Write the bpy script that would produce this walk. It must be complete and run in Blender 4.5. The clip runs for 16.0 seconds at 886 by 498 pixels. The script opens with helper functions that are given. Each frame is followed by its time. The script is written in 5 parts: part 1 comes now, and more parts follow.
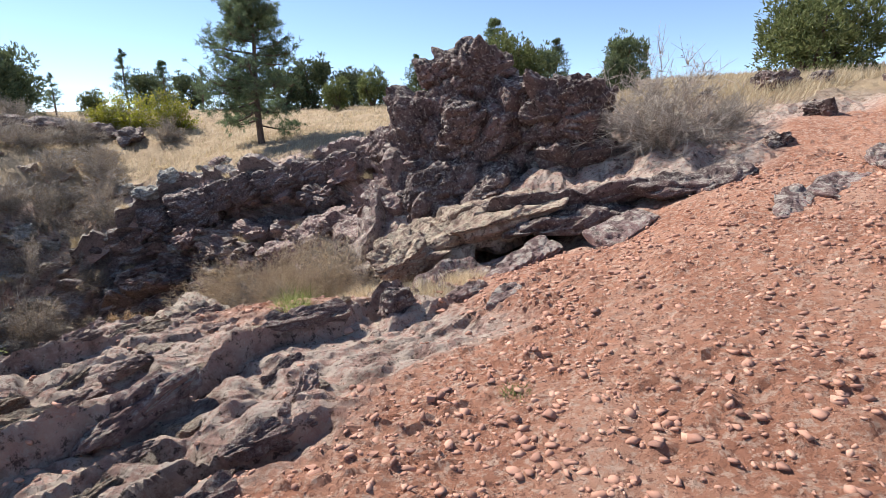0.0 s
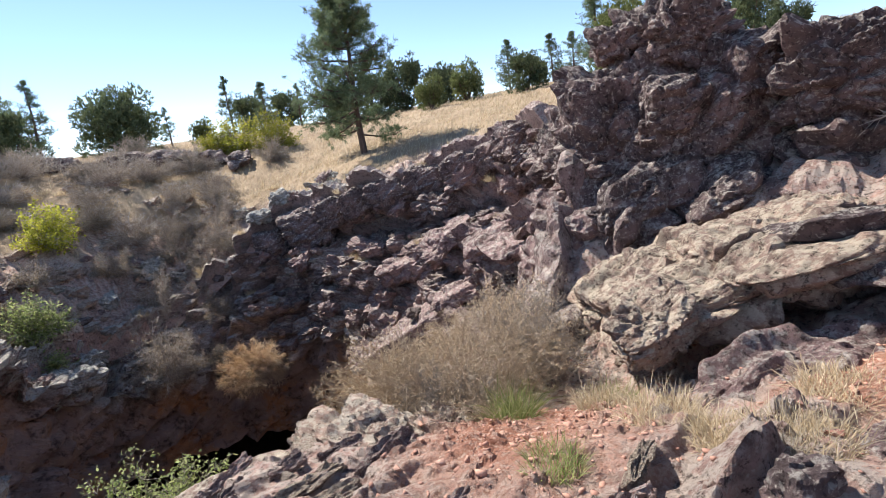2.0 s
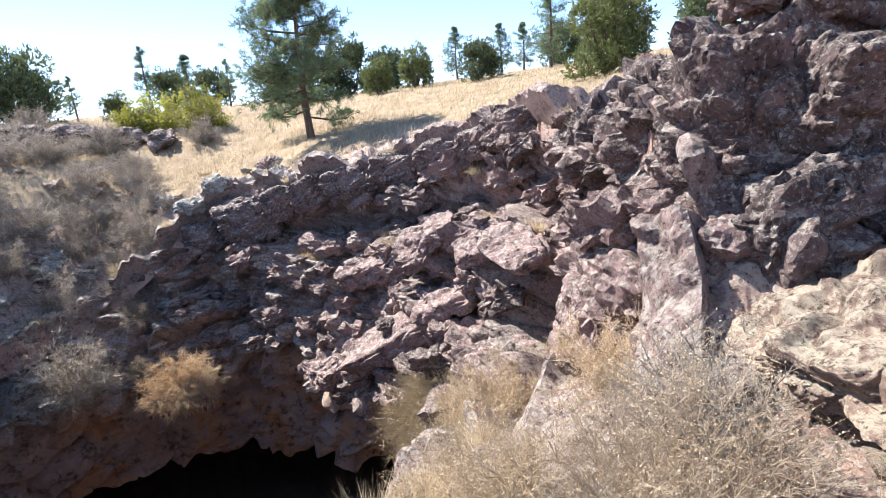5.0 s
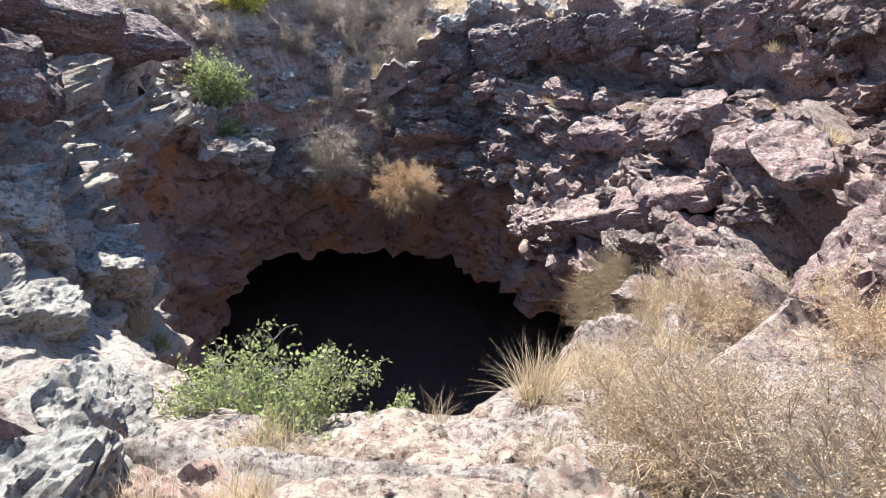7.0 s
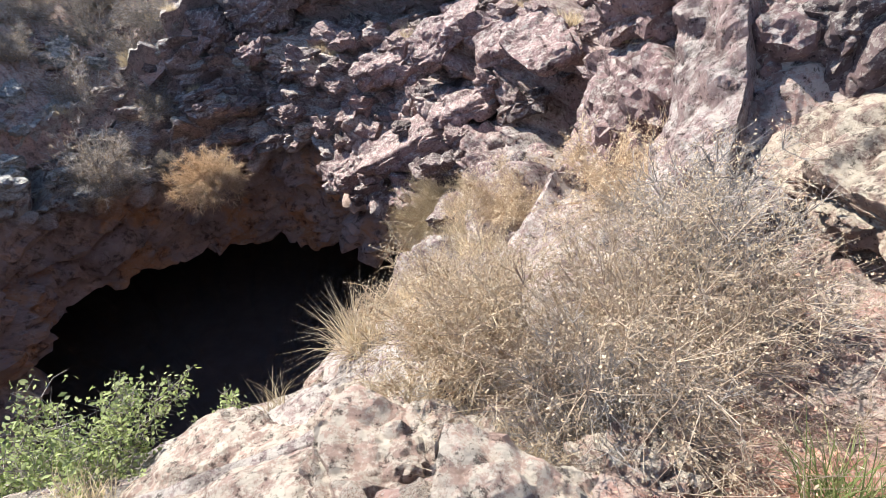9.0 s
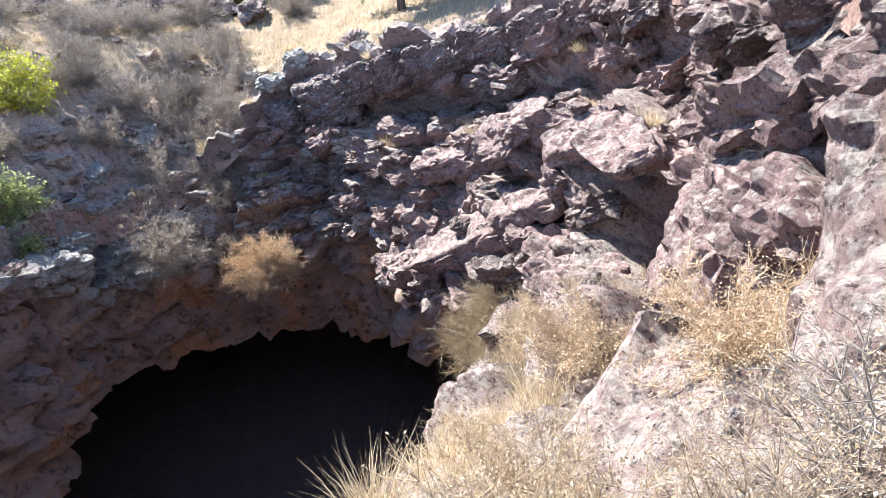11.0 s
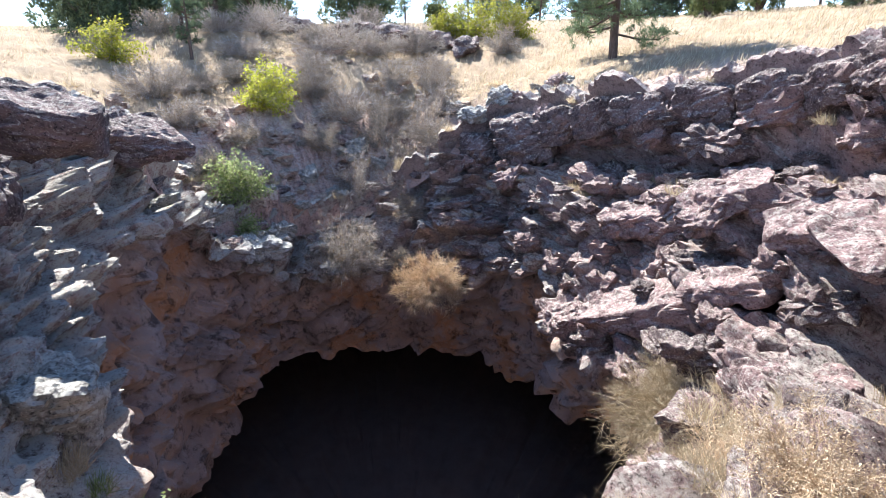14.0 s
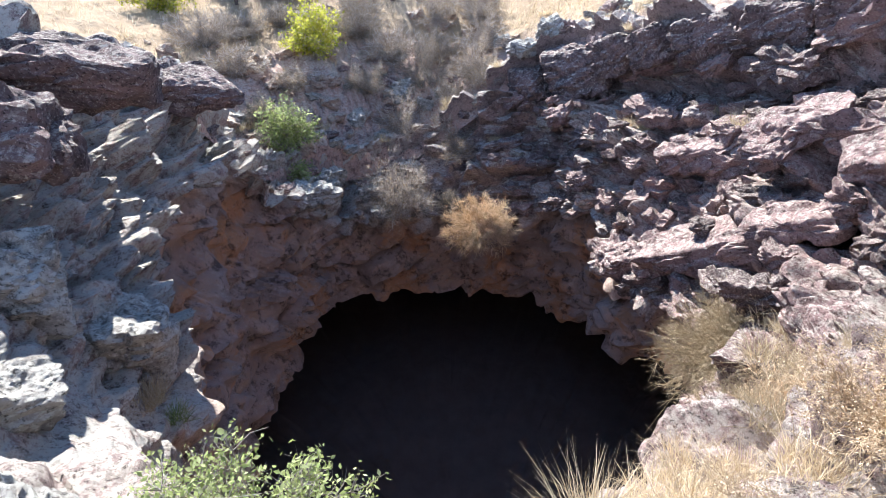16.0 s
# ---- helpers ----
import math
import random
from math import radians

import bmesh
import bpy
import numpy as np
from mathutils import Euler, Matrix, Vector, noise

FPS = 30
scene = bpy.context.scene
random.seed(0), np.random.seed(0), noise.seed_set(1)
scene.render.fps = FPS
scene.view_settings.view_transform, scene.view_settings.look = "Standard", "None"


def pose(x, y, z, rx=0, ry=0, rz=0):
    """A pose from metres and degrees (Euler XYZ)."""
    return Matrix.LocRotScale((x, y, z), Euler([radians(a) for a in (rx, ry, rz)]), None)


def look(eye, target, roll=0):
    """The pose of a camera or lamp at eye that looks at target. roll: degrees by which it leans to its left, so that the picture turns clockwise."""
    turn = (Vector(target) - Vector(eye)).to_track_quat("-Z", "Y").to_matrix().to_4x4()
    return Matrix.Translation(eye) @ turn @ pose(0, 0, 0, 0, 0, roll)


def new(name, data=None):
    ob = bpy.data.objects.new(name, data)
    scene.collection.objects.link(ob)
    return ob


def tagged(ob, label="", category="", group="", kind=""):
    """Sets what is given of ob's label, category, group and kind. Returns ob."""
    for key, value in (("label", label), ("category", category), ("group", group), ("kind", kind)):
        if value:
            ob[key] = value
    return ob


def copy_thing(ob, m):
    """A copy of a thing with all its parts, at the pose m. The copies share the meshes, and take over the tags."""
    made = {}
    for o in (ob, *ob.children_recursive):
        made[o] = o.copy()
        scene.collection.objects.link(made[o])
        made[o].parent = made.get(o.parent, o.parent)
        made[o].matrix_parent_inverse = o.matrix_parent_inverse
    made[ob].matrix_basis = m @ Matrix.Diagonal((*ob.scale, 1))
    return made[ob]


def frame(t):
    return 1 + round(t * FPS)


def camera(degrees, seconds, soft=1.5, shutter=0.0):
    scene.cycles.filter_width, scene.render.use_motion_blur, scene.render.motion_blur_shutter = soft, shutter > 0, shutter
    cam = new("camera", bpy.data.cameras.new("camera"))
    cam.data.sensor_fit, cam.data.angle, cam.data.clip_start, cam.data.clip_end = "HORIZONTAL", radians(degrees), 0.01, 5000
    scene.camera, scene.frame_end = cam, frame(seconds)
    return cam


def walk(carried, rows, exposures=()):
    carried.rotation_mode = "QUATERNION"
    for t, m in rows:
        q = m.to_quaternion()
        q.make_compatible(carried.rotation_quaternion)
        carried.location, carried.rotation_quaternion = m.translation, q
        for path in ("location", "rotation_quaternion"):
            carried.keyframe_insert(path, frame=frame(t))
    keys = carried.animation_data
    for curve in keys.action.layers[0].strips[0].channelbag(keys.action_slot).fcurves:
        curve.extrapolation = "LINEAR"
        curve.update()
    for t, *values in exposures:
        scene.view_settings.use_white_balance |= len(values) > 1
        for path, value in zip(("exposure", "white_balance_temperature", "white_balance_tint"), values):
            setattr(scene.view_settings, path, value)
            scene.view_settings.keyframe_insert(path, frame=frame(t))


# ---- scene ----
cam = camera(79.3, 16.0, 0.65)
PATH = [
    (0, (0.413, 0.329, 1.283), (0.299, 2.283, 0.871), -0.8),
    (0.5, (0.117, 0.814, 1.295), (-0.233, 2.750, 0.934), -4.9),
    (1, (-0.156, 1.315, 1.394), (-0.613, 3.231, 1.045), -6.6),
    (1.5, (-0.505, 1.885, 1.463), (-1.022, 3.780, 1.087), -7.0),
    (2, (-0.992, 2.276, 1.518), (-1.451, 4.177, 1.098), -7.6),
    (2.5, (-1.250, 2.601, 1.433), (-1.630, 4.506, 0.958), -8.3),
    (3, (-1.696, 3.037, 1.442), (-1.991, 4.957, 0.966), -8.4),
    (3.2, (-1.841, 3.137, 1.470), (-2.097, 5.064, 0.999), -8.1),
    (5.3, (-2.739, 4.179, 1.437), (-2.944, 6.110, 0.960), -4.7),
    (5.5, (-2.746, 4.133, 1.462), (-2.970, 6.057, 0.965), -4.8),
    (6, (-2.712, 4.195, 1.411), (-3.049, 6.080, 0.833), -3.5),
    (6.5, (-2.816, 4.273, 1.392), (-3.443, 6.018, 0.642), 0.9),
    (7, (-2.923, 4.316, 1.363), (-3.792, 5.833, 0.392), 4.0),
    (7.5, (-2.916, 4.305, 1.324), (-3.808, 5.693, 0.193), 3.5),
    (8, (-2.663, 4.337, 1.278), (-3.360, 5.780, 0.081), 0.5),
    (8.5, (-2.480, 4.395, 1.253), (-2.897, 5.957, 0.076), -3.4),
    (8.7, (-2.442, 4.472, 1.239), (-2.758, 6.073, 0.084), -4.8),
    (10.8, (-2.524, 5.655, 1.006), (-3.024, 7.404, 0.174), -6.6),
    (11, (-2.584, 5.702, 1.006), (-3.136, 7.441, 0.185), -4.7),
    (11.5, (-2.617, 5.705, 1.018), (-3.257, 7.429, 0.231), -1.0),
    (12, (-2.750, 5.724, 0.977), (-3.475, 7.446, 0.264), 1.6),
    (12.5, (-2.984, 5.642, 1.071), (-3.829, 7.341, 0.438), 2.3),
    (13, (-3.091, 5.599, 1.099), (-4.033, 7.264, 0.517), 2.8),
    (13.5, (-3.118, 5.659, 1.081), (-4.142, 7.268, 0.480), 2.3),
    (14, (-3.112, 5.669, 1.078), (-4.189, 7.211, 0.398), 0.6),
    (14.5, (-3.099, 5.718, 1.046), (-4.227, 7.175, 0.269), -1.1),
    (15, (-3.128, 5.712, 1.024), (-4.311, 7.074, 0.160), -2.7),
    (15.5, (-3.123, 5.708, 1.024), (-4.321, 7.031, 0.121), -3.3),
    (16, (-3.109, 5.722, 1.032), (-4.288, 7.081, 0.159), -2.8),
]
walk(cam, [(t, look(eye, target, roll)) for t, eye, target, roll in PATH],
     [(0.0, 0.76, 6500, 11), (1.5, 0.85, 6450, 12), (3.0, 1.1, 6350, 12), (5.5, 1.5, 6200, 11), (7.0, 1.5, 6150, 11), (8.5, 1.5, 6200, 11), (11.0, 1.8, 6000, 11), (13.0, 1.85, 5850, 10), (14.5, 1.75, 5900, 11), (16.0, 1.8, 5900, 11)])

# ---- world, sun ----
SUN = Vector((-0.78, 0.42, 1.02)).normalized()
world = bpy.data.worlds.new("sky")
scene.world = world
world.use_nodes = True
_wt = world.node_tree
_sky = _wt.nodes.new("ShaderNodeTexSky")
_sky.sky_type = "NISHITA"
_sky.sun_disc = False
_sky.sun_elevation = math.asin(SUN.z)
_sky.sun_rotation = math.atan2(SUN.x, SUN.y)
_sky.altitude = 2000
_sky.air_density = 0.85
_sky.dust_density = 0.0
_sky.ozone_density = 1.6
_wt.links.new(_sky.outputs[0], _wt.nodes["Background"].inputs[0])
_wt.nodes["Background"].inputs[1].default_value = 0.125
sun_data = bpy.data.lights.new("sun", "SUN")
sun_data.energy = 5.0
sun_data.angle = radians(0.55)
sun_data.color = (1.0, 0.95, 0.87)
sun = new("sun", sun_data)
sun.matrix_world = look(SUN * 60, (0, 0, 0))


# ---- noise in numpy ----
def _h(ix, iy, iz, k):
    n = (ix * 374761393 + iy * 668265263 + iz * 2147483647 + k * 1274126177) & 0xFFFFFFFF
    n = ((n ^ (n >> 13)) * 1103515245) & 0xFFFFFFFF
    n = ((n ^ (n >> 16)) * 2246822519) & 0xFFFFFFFF
    return ((n ^ (n >> 15)) & 0xFFFFFF) / float(0x1000000)


def vnoise(p, k=0):
    """Smooth value noise, -1 to 1, of an array of points."""
    f = np.floor(p)
    i = f.astype(np.int64)
    w = p - f
    w = w * w * (3 - 2 * w)
    out = 0
    for a in (0, 1):
        for b in (0, 1):
            for c in (0, 1):
                g = (w[:, 0] if a else 1 - w[:, 0]) * (w[:, 1] if b else 1 - w[:, 1]) * (w[:, 2] if c else 1 - w[:, 2])
                out = out + g * _h(i[:, 0] + a, i[:, 1] + b, i[:, 2] + c, k)
    return out * 2 - 1


def fbm(p, octaves=4, k=0, gain=0.5):
    out, amp, tot = 0, 1.0, 0.0
    for o in range(octaves):
        out = out + amp * vnoise(p * 2.03 ** o + 17.3 * o, k + o)
        tot += amp
        amp *= gain
    return out / tot


def billow(p, octaves=4, k=0, gain=0.55):
    """Knobs parted by sharp creases, about -0.5 to 0.5."""
    out, amp, tot = 0, 1.0, 0.0
    for o in range(octaves):
        out = out + amp * np.abs(vnoise(p * 2.07 ** o + 9.1 * o, k + o))
        tot += amp
        amp *= gain
    return out / tot * 1.6 - 0.5


def cells(p, k=0):
    """Nearest and second nearest feature distances, the nearest cell's random numbers and the way to its point."""
    base = np.floor(p - 0.5).astype(np.int64)
    n = len(p)
    d1, d2 = np.full(n, 9.0), np.full(n, 9.0)
    off, ids = np.zeros((n, 3)), np.zeros((n, 3), np.int64)
    for a in (0, 1):
        for b in (0, 1):
            for c in (0, 1):
                i = base + (a, b, c)
                q = np.stack([i[:, m] + 0.5 + 0.8 * (_h(i[:, 0], i[:, 1], i[:, 2], k + m + 1) - 0.5) for m in range(3)], 1)
                v = p - q
                d = np.sqrt((v * v).sum(1))
                near = d < d1
                d2 = np.where(near, d1, np.minimum(d2, d))
                d1 = np.where(near, d, d1)
                off[near], ids[near] = v[near], i[near]
    r = [_h(ids[:, 0], ids[:, 1], ids[:, 2], k + 20 + m) for m in range(4)]
    return d1, d2, off, r


DIP = np.array(Euler((radians(14), radians(-16), radians(20))).to_matrix())


def blocky(p, size, k=0, tilt=0.9, crack=0.5):
    """Relief of broken, bedded rock, about -1 to 1, for blocks of that size in metres (three numbers)."""
    q = (p @ DIP) / np.array(size)
    q = q + 0.22 * np.stack([vnoise(q * 1.7, k + 40), vnoise(q * 1.7, k + 41), vnoise(q * 1.7, k + 42)], 1)
    d1, d2, off, r = cells(q, k)
    gap = np.clip((d2 - d1) / 0.34, 0, 1)
    gap = gap * gap * (3 - 2 * gap)
    lean = off[:, 0] * (r[1] - 0.5) + off[:, 1] * (r[2] - 0.5) + off[:, 2] * (r[3] - 0.1)
    return ((r[0] - 0.4) * 1.3 + tilt * lean * 0.9 + crack) * gap - crack


def ledges(p, step, k=0):
    """Relief of thin beds, 0 to about 1: each bed juts most at its upper edge."""
    z = (p @ DIP)[:, 2] / step + 0.9 * fbm(p * (0.45 / step), 3, k)
    i = np.floor(z).astype(np.int64)
    f = z - i
    jut = np.where(f < 0.9, f / 0.9, (1 - f) / 0.1)
    return jut ** 1.4 * (0.35 + _h(i, i * 0 + 3, i * 0 + 7, k + 60)) * np.clip(0.65 + 0.9 * fbm(p * (0.5 / step), 2, k + 3), 0, 1.3)


def mesh_ob(name, verts, tris, mat):
    """A flat-shaded mesh of triangles."""
    me = bpy.data.meshes.new(name)
    tris = np.asarray(tris, np.int32)
    me.vertices.add(len(verts))
    me.vertices.foreach_set("co", np.asarray(verts, np.float32).ravel())
    me.loops.add(tris.size)
    me.loops.foreach_set("vertex_index", tris.ravel())
    me.polygons.add(len(tris))
    me.polygons.foreach_set("loop_start", np.arange(len(tris), dtype=np.int32) * 3)
    me.materials.append(mat)
    me.update(calc_edges=True)
    me.polygons.foreach_set("use_smooth", [False] * len(tris))
    return me


def grid_mesh(name, v, rows, cols, mat, closed=True, keep=None, attrs=None, smooth=True):
    """A mesh from rows x cols points; closed joins the last column to the first; keep is a mask of the quads."""
    i = np.arange(rows - 1)[:, None] * cols
    j = np.arange(cols if closed else cols - 1)[None, :]
    j2 = (j + 1) % cols
    quads = np.stack([i + j, i + j2, i + cols + j2, i + cols + j], -1).reshape(-1, 4)
    if keep is not None:
        quads = quads[keep]
    me = bpy.data.meshes.new(name)
    me.vertices.add(len(v))
    me.vertices.foreach_set("co", v.astype(np.float32).ravel())
    me.loops.add(quads.size)
    me.loops.foreach_set("vertex_index", quads.ravel().astype(np.int32))
    me.polygons.add(len(quads))
    me.polygons.foreach_set("loop_start", (np.arange(len(quads)) * 4).astype(np.int32))
    me.materials.append(mat)
    for key, val in (attrs or {}).items():
        a = me.attributes.new(key, "FLOAT", "POINT")
        a.data.foreach_set("value", val.astype(np.float32))
    me.update(calc_edges=True)
    me.validate()
    me.polygons.foreach_set("use_smooth", [smooth] * len(me.polygons))
    return me


# ---- materials ----
def material(name):
    m = bpy.data.materials.new(name)
    m.use_nodes = True
    nt = m.node_tree
    return m, nt, nt.nodes["Principled BSDF"]


def node(nt, kind, **props):
    n = nt.nodes.new(kind)
    for key, val in props.items():
        if key == "op":
            n.operation = val
        elif key == "blend":
            n.blend_type = val
    return n


def tex(nt, scale, detail=6, rough=0.6, stretch=None):
    tc = nt.nodes.new("ShaderNodeTexCoord")
    n = nt.nodes.new("ShaderNodeTexNoise")
    n.inputs["Scale"].default_value, n.inputs["Detail"].default_value, n.inputs["Roughness"].default_value = scale, detail, rough
    if stretch:
        mp = nt.nodes.new("ShaderNodeMapping")
        mp.inputs["Scale"].default_value = stretch
        mp.inputs["Rotation"].default_value = (0.25, -0.3, 0.3)
        nt.links.new(tc.outputs["Object"], mp.inputs[0])
        nt.links.new(mp.outputs[0], n.inputs["Vector"])
    else:
        nt.links.new(tc.outputs["Object"], n.inputs["Vector"])
    return n.outputs["Fac"]


def ridges(nt, scale, detail=10):
    tc = nt.nodes.new("ShaderNodeTexCoord")
    n = nt.nodes.new("ShaderNodeTexNoise")
    n.noise_type = "RIDGED_MULTIFRACTAL"
    n.normalize = True
    n.inputs["Scale"].default_value, n.inputs["Detail"].default_value, n.inputs["Roughness"].default_value = scale, detail, 0.62
    nt.links.new(tc.outputs["Object"], n.inputs["Vector"])
    return n.outputs["Fac"]


def ramp(nt, fac, stops):
    r = nt.nodes.new("ShaderNodeValToRGB")
    r.color_ramp.elements.remove(r.color_ramp.elements[1])
    for i, (pos, col) in enumerate(stops):
        e = r.color_ramp.elements[0] if i == 0 else r.color_ramp.elements.new(pos)
        e.position = pos
        e.color = (*col, 1) if len(col) == 3 else col
    nt.links.new(fac, r.inputs[0])
    return r.outputs[0]


def grey(nt, fac, lo, hi):
    return ramp(nt, fac, [(lo, (0, 0, 0)), (hi, (1, 1, 1))])


def mix(nt, fac, a, b, blend="MIX"):
    n = nt.nodes.new("ShaderNodeMix")
    n.data_type, n.blend_type = "RGBA", blend
    for sock, val in ((n.inputs[0], fac), (n.inputs[6], a), (n.inputs[7], b)):
        if isinstance(val, (int, float)):
            sock.default_value = val
        elif isinstance(val, tuple):
            sock.default_value = (*val, 1)
        else:
            nt.links.new(val, sock)
    return n.outputs[2]


def arith(nt, op, a, b):
    n = nt.nodes.new("ShaderNodeMath")
    n.operation = op
    for sock, val in ((n.inputs[0], a), (n.inputs[1], b)):
        if isinstance(val, (int, float)):
            sock.default_value = val
        else:
            nt.links.new(val, sock)
    return n.outputs[0]


def attr(nt, key):
    n = nt.nodes.new("ShaderNodeAttribute")
    n.attribute_name = key
    return n.outputs["Fac"]


def up_facing(nt):
    g = nt.nodes.new("ShaderNodeNewGeometry")
    s = nt.nodes.new("ShaderNodeSeparateXYZ")
    nt.links.new(g.outputs["Normal"], s.inputs[0])
    return s.outputs[2]


def bump(nt, bsdf, height, strength, dist):
    b = nt.nodes.new("ShaderNodeBump")
    b.inputs["Strength"].default_value, b.inputs["Distance"].default_value = strength, dist
    nt.links.new(height, b.inputs["Height"])
    nt.links.new(b.outputs[0], bsdf.inputs["Normal"])


def rock_colour(nt, dark, mid, red, lichen, lichen_at=0.52):
    c = ramp(nt, tex(nt, 1.1, 8, 0.62, (1, 1, 2.2)), [(0.36, dark), (0.5, mid), (0.64, red)])
    c = mix(nt, grey(nt, tex(nt, 9, 6, 0.7), 0.35, 0.7), c, mix(nt, 0.5, c, tuple(v * 1.9 for v in mid)))
    c = mix(nt, grey(nt, tex(nt, 0.6, 4), 0.5, 0.68), c, mix(nt, 0.6, c, red))
    # pale crust of lichen, thickest on the tops of the blocks
    top = arith(nt, "MULTIPLY", grey(nt, up_facing(nt), -0.1, 0.6), grey(nt, tex(nt, 10, 12, 0.8), lichen_at - 0.035, lichen_at + 0.035))
    c = mix(nt, arith(nt, "MULTIPLY", top, 0.8), c, lichen)
    spots = grey(nt, tex(nt, 26, 5, 0.7), 0.56, 0.62)
    c = mix(nt, arith(nt, "MULTIPLY", spots, 0.6), c, lichen)
    # pits and grain
    c = mix(nt, 1.0, c, ramp(nt, tex(nt, 17, 10, 0.78), [(0.40, (0.26, 0.25, 0.25)), (0.46, (1, 1, 1))]), "MULTIPLY")
    return mix(nt, 1.0, c, ramp(nt, tex(nt, 3.2, 8, 0.7), [(0.38, (0.55, 0.53, 0.53)), (0.47, (1, 1, 1))]), "MULTIPLY")


def rock_material(name, dark, mid, red, lichen, lichen_at=0.52, relief=0.05):
    m, nt, b = material(name)
    nt.links.new(rock_colour(nt, dark, mid, red, lichen, lichen_at), b.inputs["Base Color"])
    b.inputs["Roughness"].default_value = 0.88
    b.inputs["Specular IOR Level"].default_value = 0.25
    h = mix(nt, 0.5, ridges(nt, 4.5), tex(nt, 24, 8, 0.78))
    bump(nt, b, h, 1.0, relief * 2.2)
    return m


BASALT = rock_material("dark_basalt", (0.05, 0.036, 0.035), (0.13, 0.092, 0.086), (0.25, 0.162, 0.145), (0.56, 0.50, 0.42), 0.53)
RED_ROCK = rock_material("red_rock", (0.11, 0.072, 0.067), (0.24, 0.156, 0.142), (0.36, 0.235, 0.212), (0.58, 0.52, 0.44), 0.53)
PALE_ROCK = rock_material("pale_rock", (0.17, 0.115, 0.09), (0.36, 0.25, 0.195), (0.46, 0.31, 0.24), (0.62, 0.55, 0.43), 0.49)
GREY_ROCK = rock_material("grey_lichened_rock", (0.15, 0.13, 0.115), (0.30, 0.275, 0.24), (0.40, 0.36, 0.31), (0.60, 0.58, 0.50), 0.48)
LEDGE_ROCK = rock_material("ledge_rock", (0.12, 0.082, 0.066), (0.29, 0.20, 0.155), (0.41, 0.275, 0.21), (0.63, 0.54, 0.40), 0.49)
PINK_ROCK = rock_material("pink_rock", (0.20, 0.125, 0.11), (0.44, 0.285, 0.245), (0.56, 0.37, 0.31), (0.62, 0.53, 0.46), 0.5)


def ground_material():
    """Red dirt, rock, dry meadow: mixed by what the ground is made of."""
    m, nt, b = material("ground_soil")
    rock = rock_colour(nt, (0.19, 0.12, 0.10), (0.42, 0.275, 0.225), (0.54, 0.345, 0.275), (0.62, 0.53, 0.44), 0.49)
    dirt = ramp(nt, tex(nt, 1.6, 8, 0.65), [(0.3, (0.37, 0.16, 0.10)), (0.5, (0.49, 0.235, 0.15)), (0.7, (0.58, 0.335, 0.235))])
    dirt = mix(nt, grey(nt, tex(nt, 22, 8, 0.78), 0.5, 0.58), dirt, (0.60, 0.41, 0.31))
    dirt = mix(nt, grey(nt, tex(nt, 34, 8, 0.75), 0.54, 0.6), dirt, (0.25, 0.12, 0.085))
    straw = ramp(nt, tex(nt, 0.9, 8, 0.7), [(0.3, (0.28, 0.20, 0.13)), (0.5, (0.40, 0.30, 0.195)), (0.7, (0.48, 0.38, 0.26))])
    straw = mix(nt, grey(nt, tex(nt, 14, 6, 0.8), 0.45, 0.7), straw, (0.30, 0.23, 0.15))
    c = mix(nt, attr(nt, "dirt"), rock, dirt)
    c = mix(nt, attr(nt, "meadow"), c, straw)
    nt.links.new(c, b.inputs["Base Color"])
    b.inputs["Roughness"].default_value = 0.95
    b.inputs["Specular IOR Level"].default_value = 0.15
    bump(nt, b, mix(nt, 0.5, ridges(nt, 8), tex(nt, 40, 8, 0.78)), 1.0, 0.10)
    return m


GROUND = ground_material()


def leaf_material(name, a, b_, c_, through_=0.35, rough=0.7):
    m, nt, b = material(name)
    g = nt.nodes.new("ShaderNodeNewGeometry")
    col = ramp(nt, g.outputs["Random Per Island"], [(0.0, a), (0.5, b_), (1.0, c_)])
    oi = nt.nodes.new("ShaderNodeObjectInfo")
    hs = nt.nodes.new("ShaderNodeHueSaturation")
    nt.links.new(col, hs.inputs["Color"])
    nt.links.new(arith(nt, "ADD", arith(nt, "MULTIPLY", oi.outputs["Random"], 0.5), 0.75), hs.inputs["Value"])
    nt.links.new(hs.outputs[0], b.inputs["Base Color"])
    b.inputs["Roughness"].default_value = rough
    b.inputs["Specular IOR Level"].default_value = 0.2
    tr = nt.nodes.new("ShaderNodeBsdfTranslucent")
    nt.links.new(hs.outputs[0], tr.inputs[0])
    ms = nt.nodes.new("ShaderNodeMixShader")
    ms.inputs[0].default_value = through_
    nt.links.new(b.outputs[0], ms.inputs[1])
    nt.links.new(tr.outputs[0], ms.inputs[2])
    nt.links.new(ms.outputs[0], nt.nodes["Material Output"].inputs[0])
    return m


NEEDLE = leaf_material("pine_needle", (0.085, 0.12, 0.065), (0.13, 0.175, 0.09), (0.19, 0.235, 0.13))
JUNIPER = leaf_material("juniper_leaf", (0.075, 0.10, 0.055), (0.12, 0.15, 0.075), (0.18, 0.21, 0.105), 0.35)
OLIVE_LEAF = leaf_material("olive_leaf", (0.10, 0.12, 0.045), (0.16, 0.19, 0.07), (0.24, 0.26, 0.11), 0.35)
YELLOW_LEAF = leaf_material("yellow_green_leaf", (0.22, 0.24, 0.03), (0.38, 0.38, 0.05), (0.50, 0.47, 0.10), 0.45)
GREEN_LEAF = leaf_material("green_leaf", (0.20, 0.25, 0.085), (0.34, 0.39, 0.15), (0.50, 0.54, 0.27), 0.45)
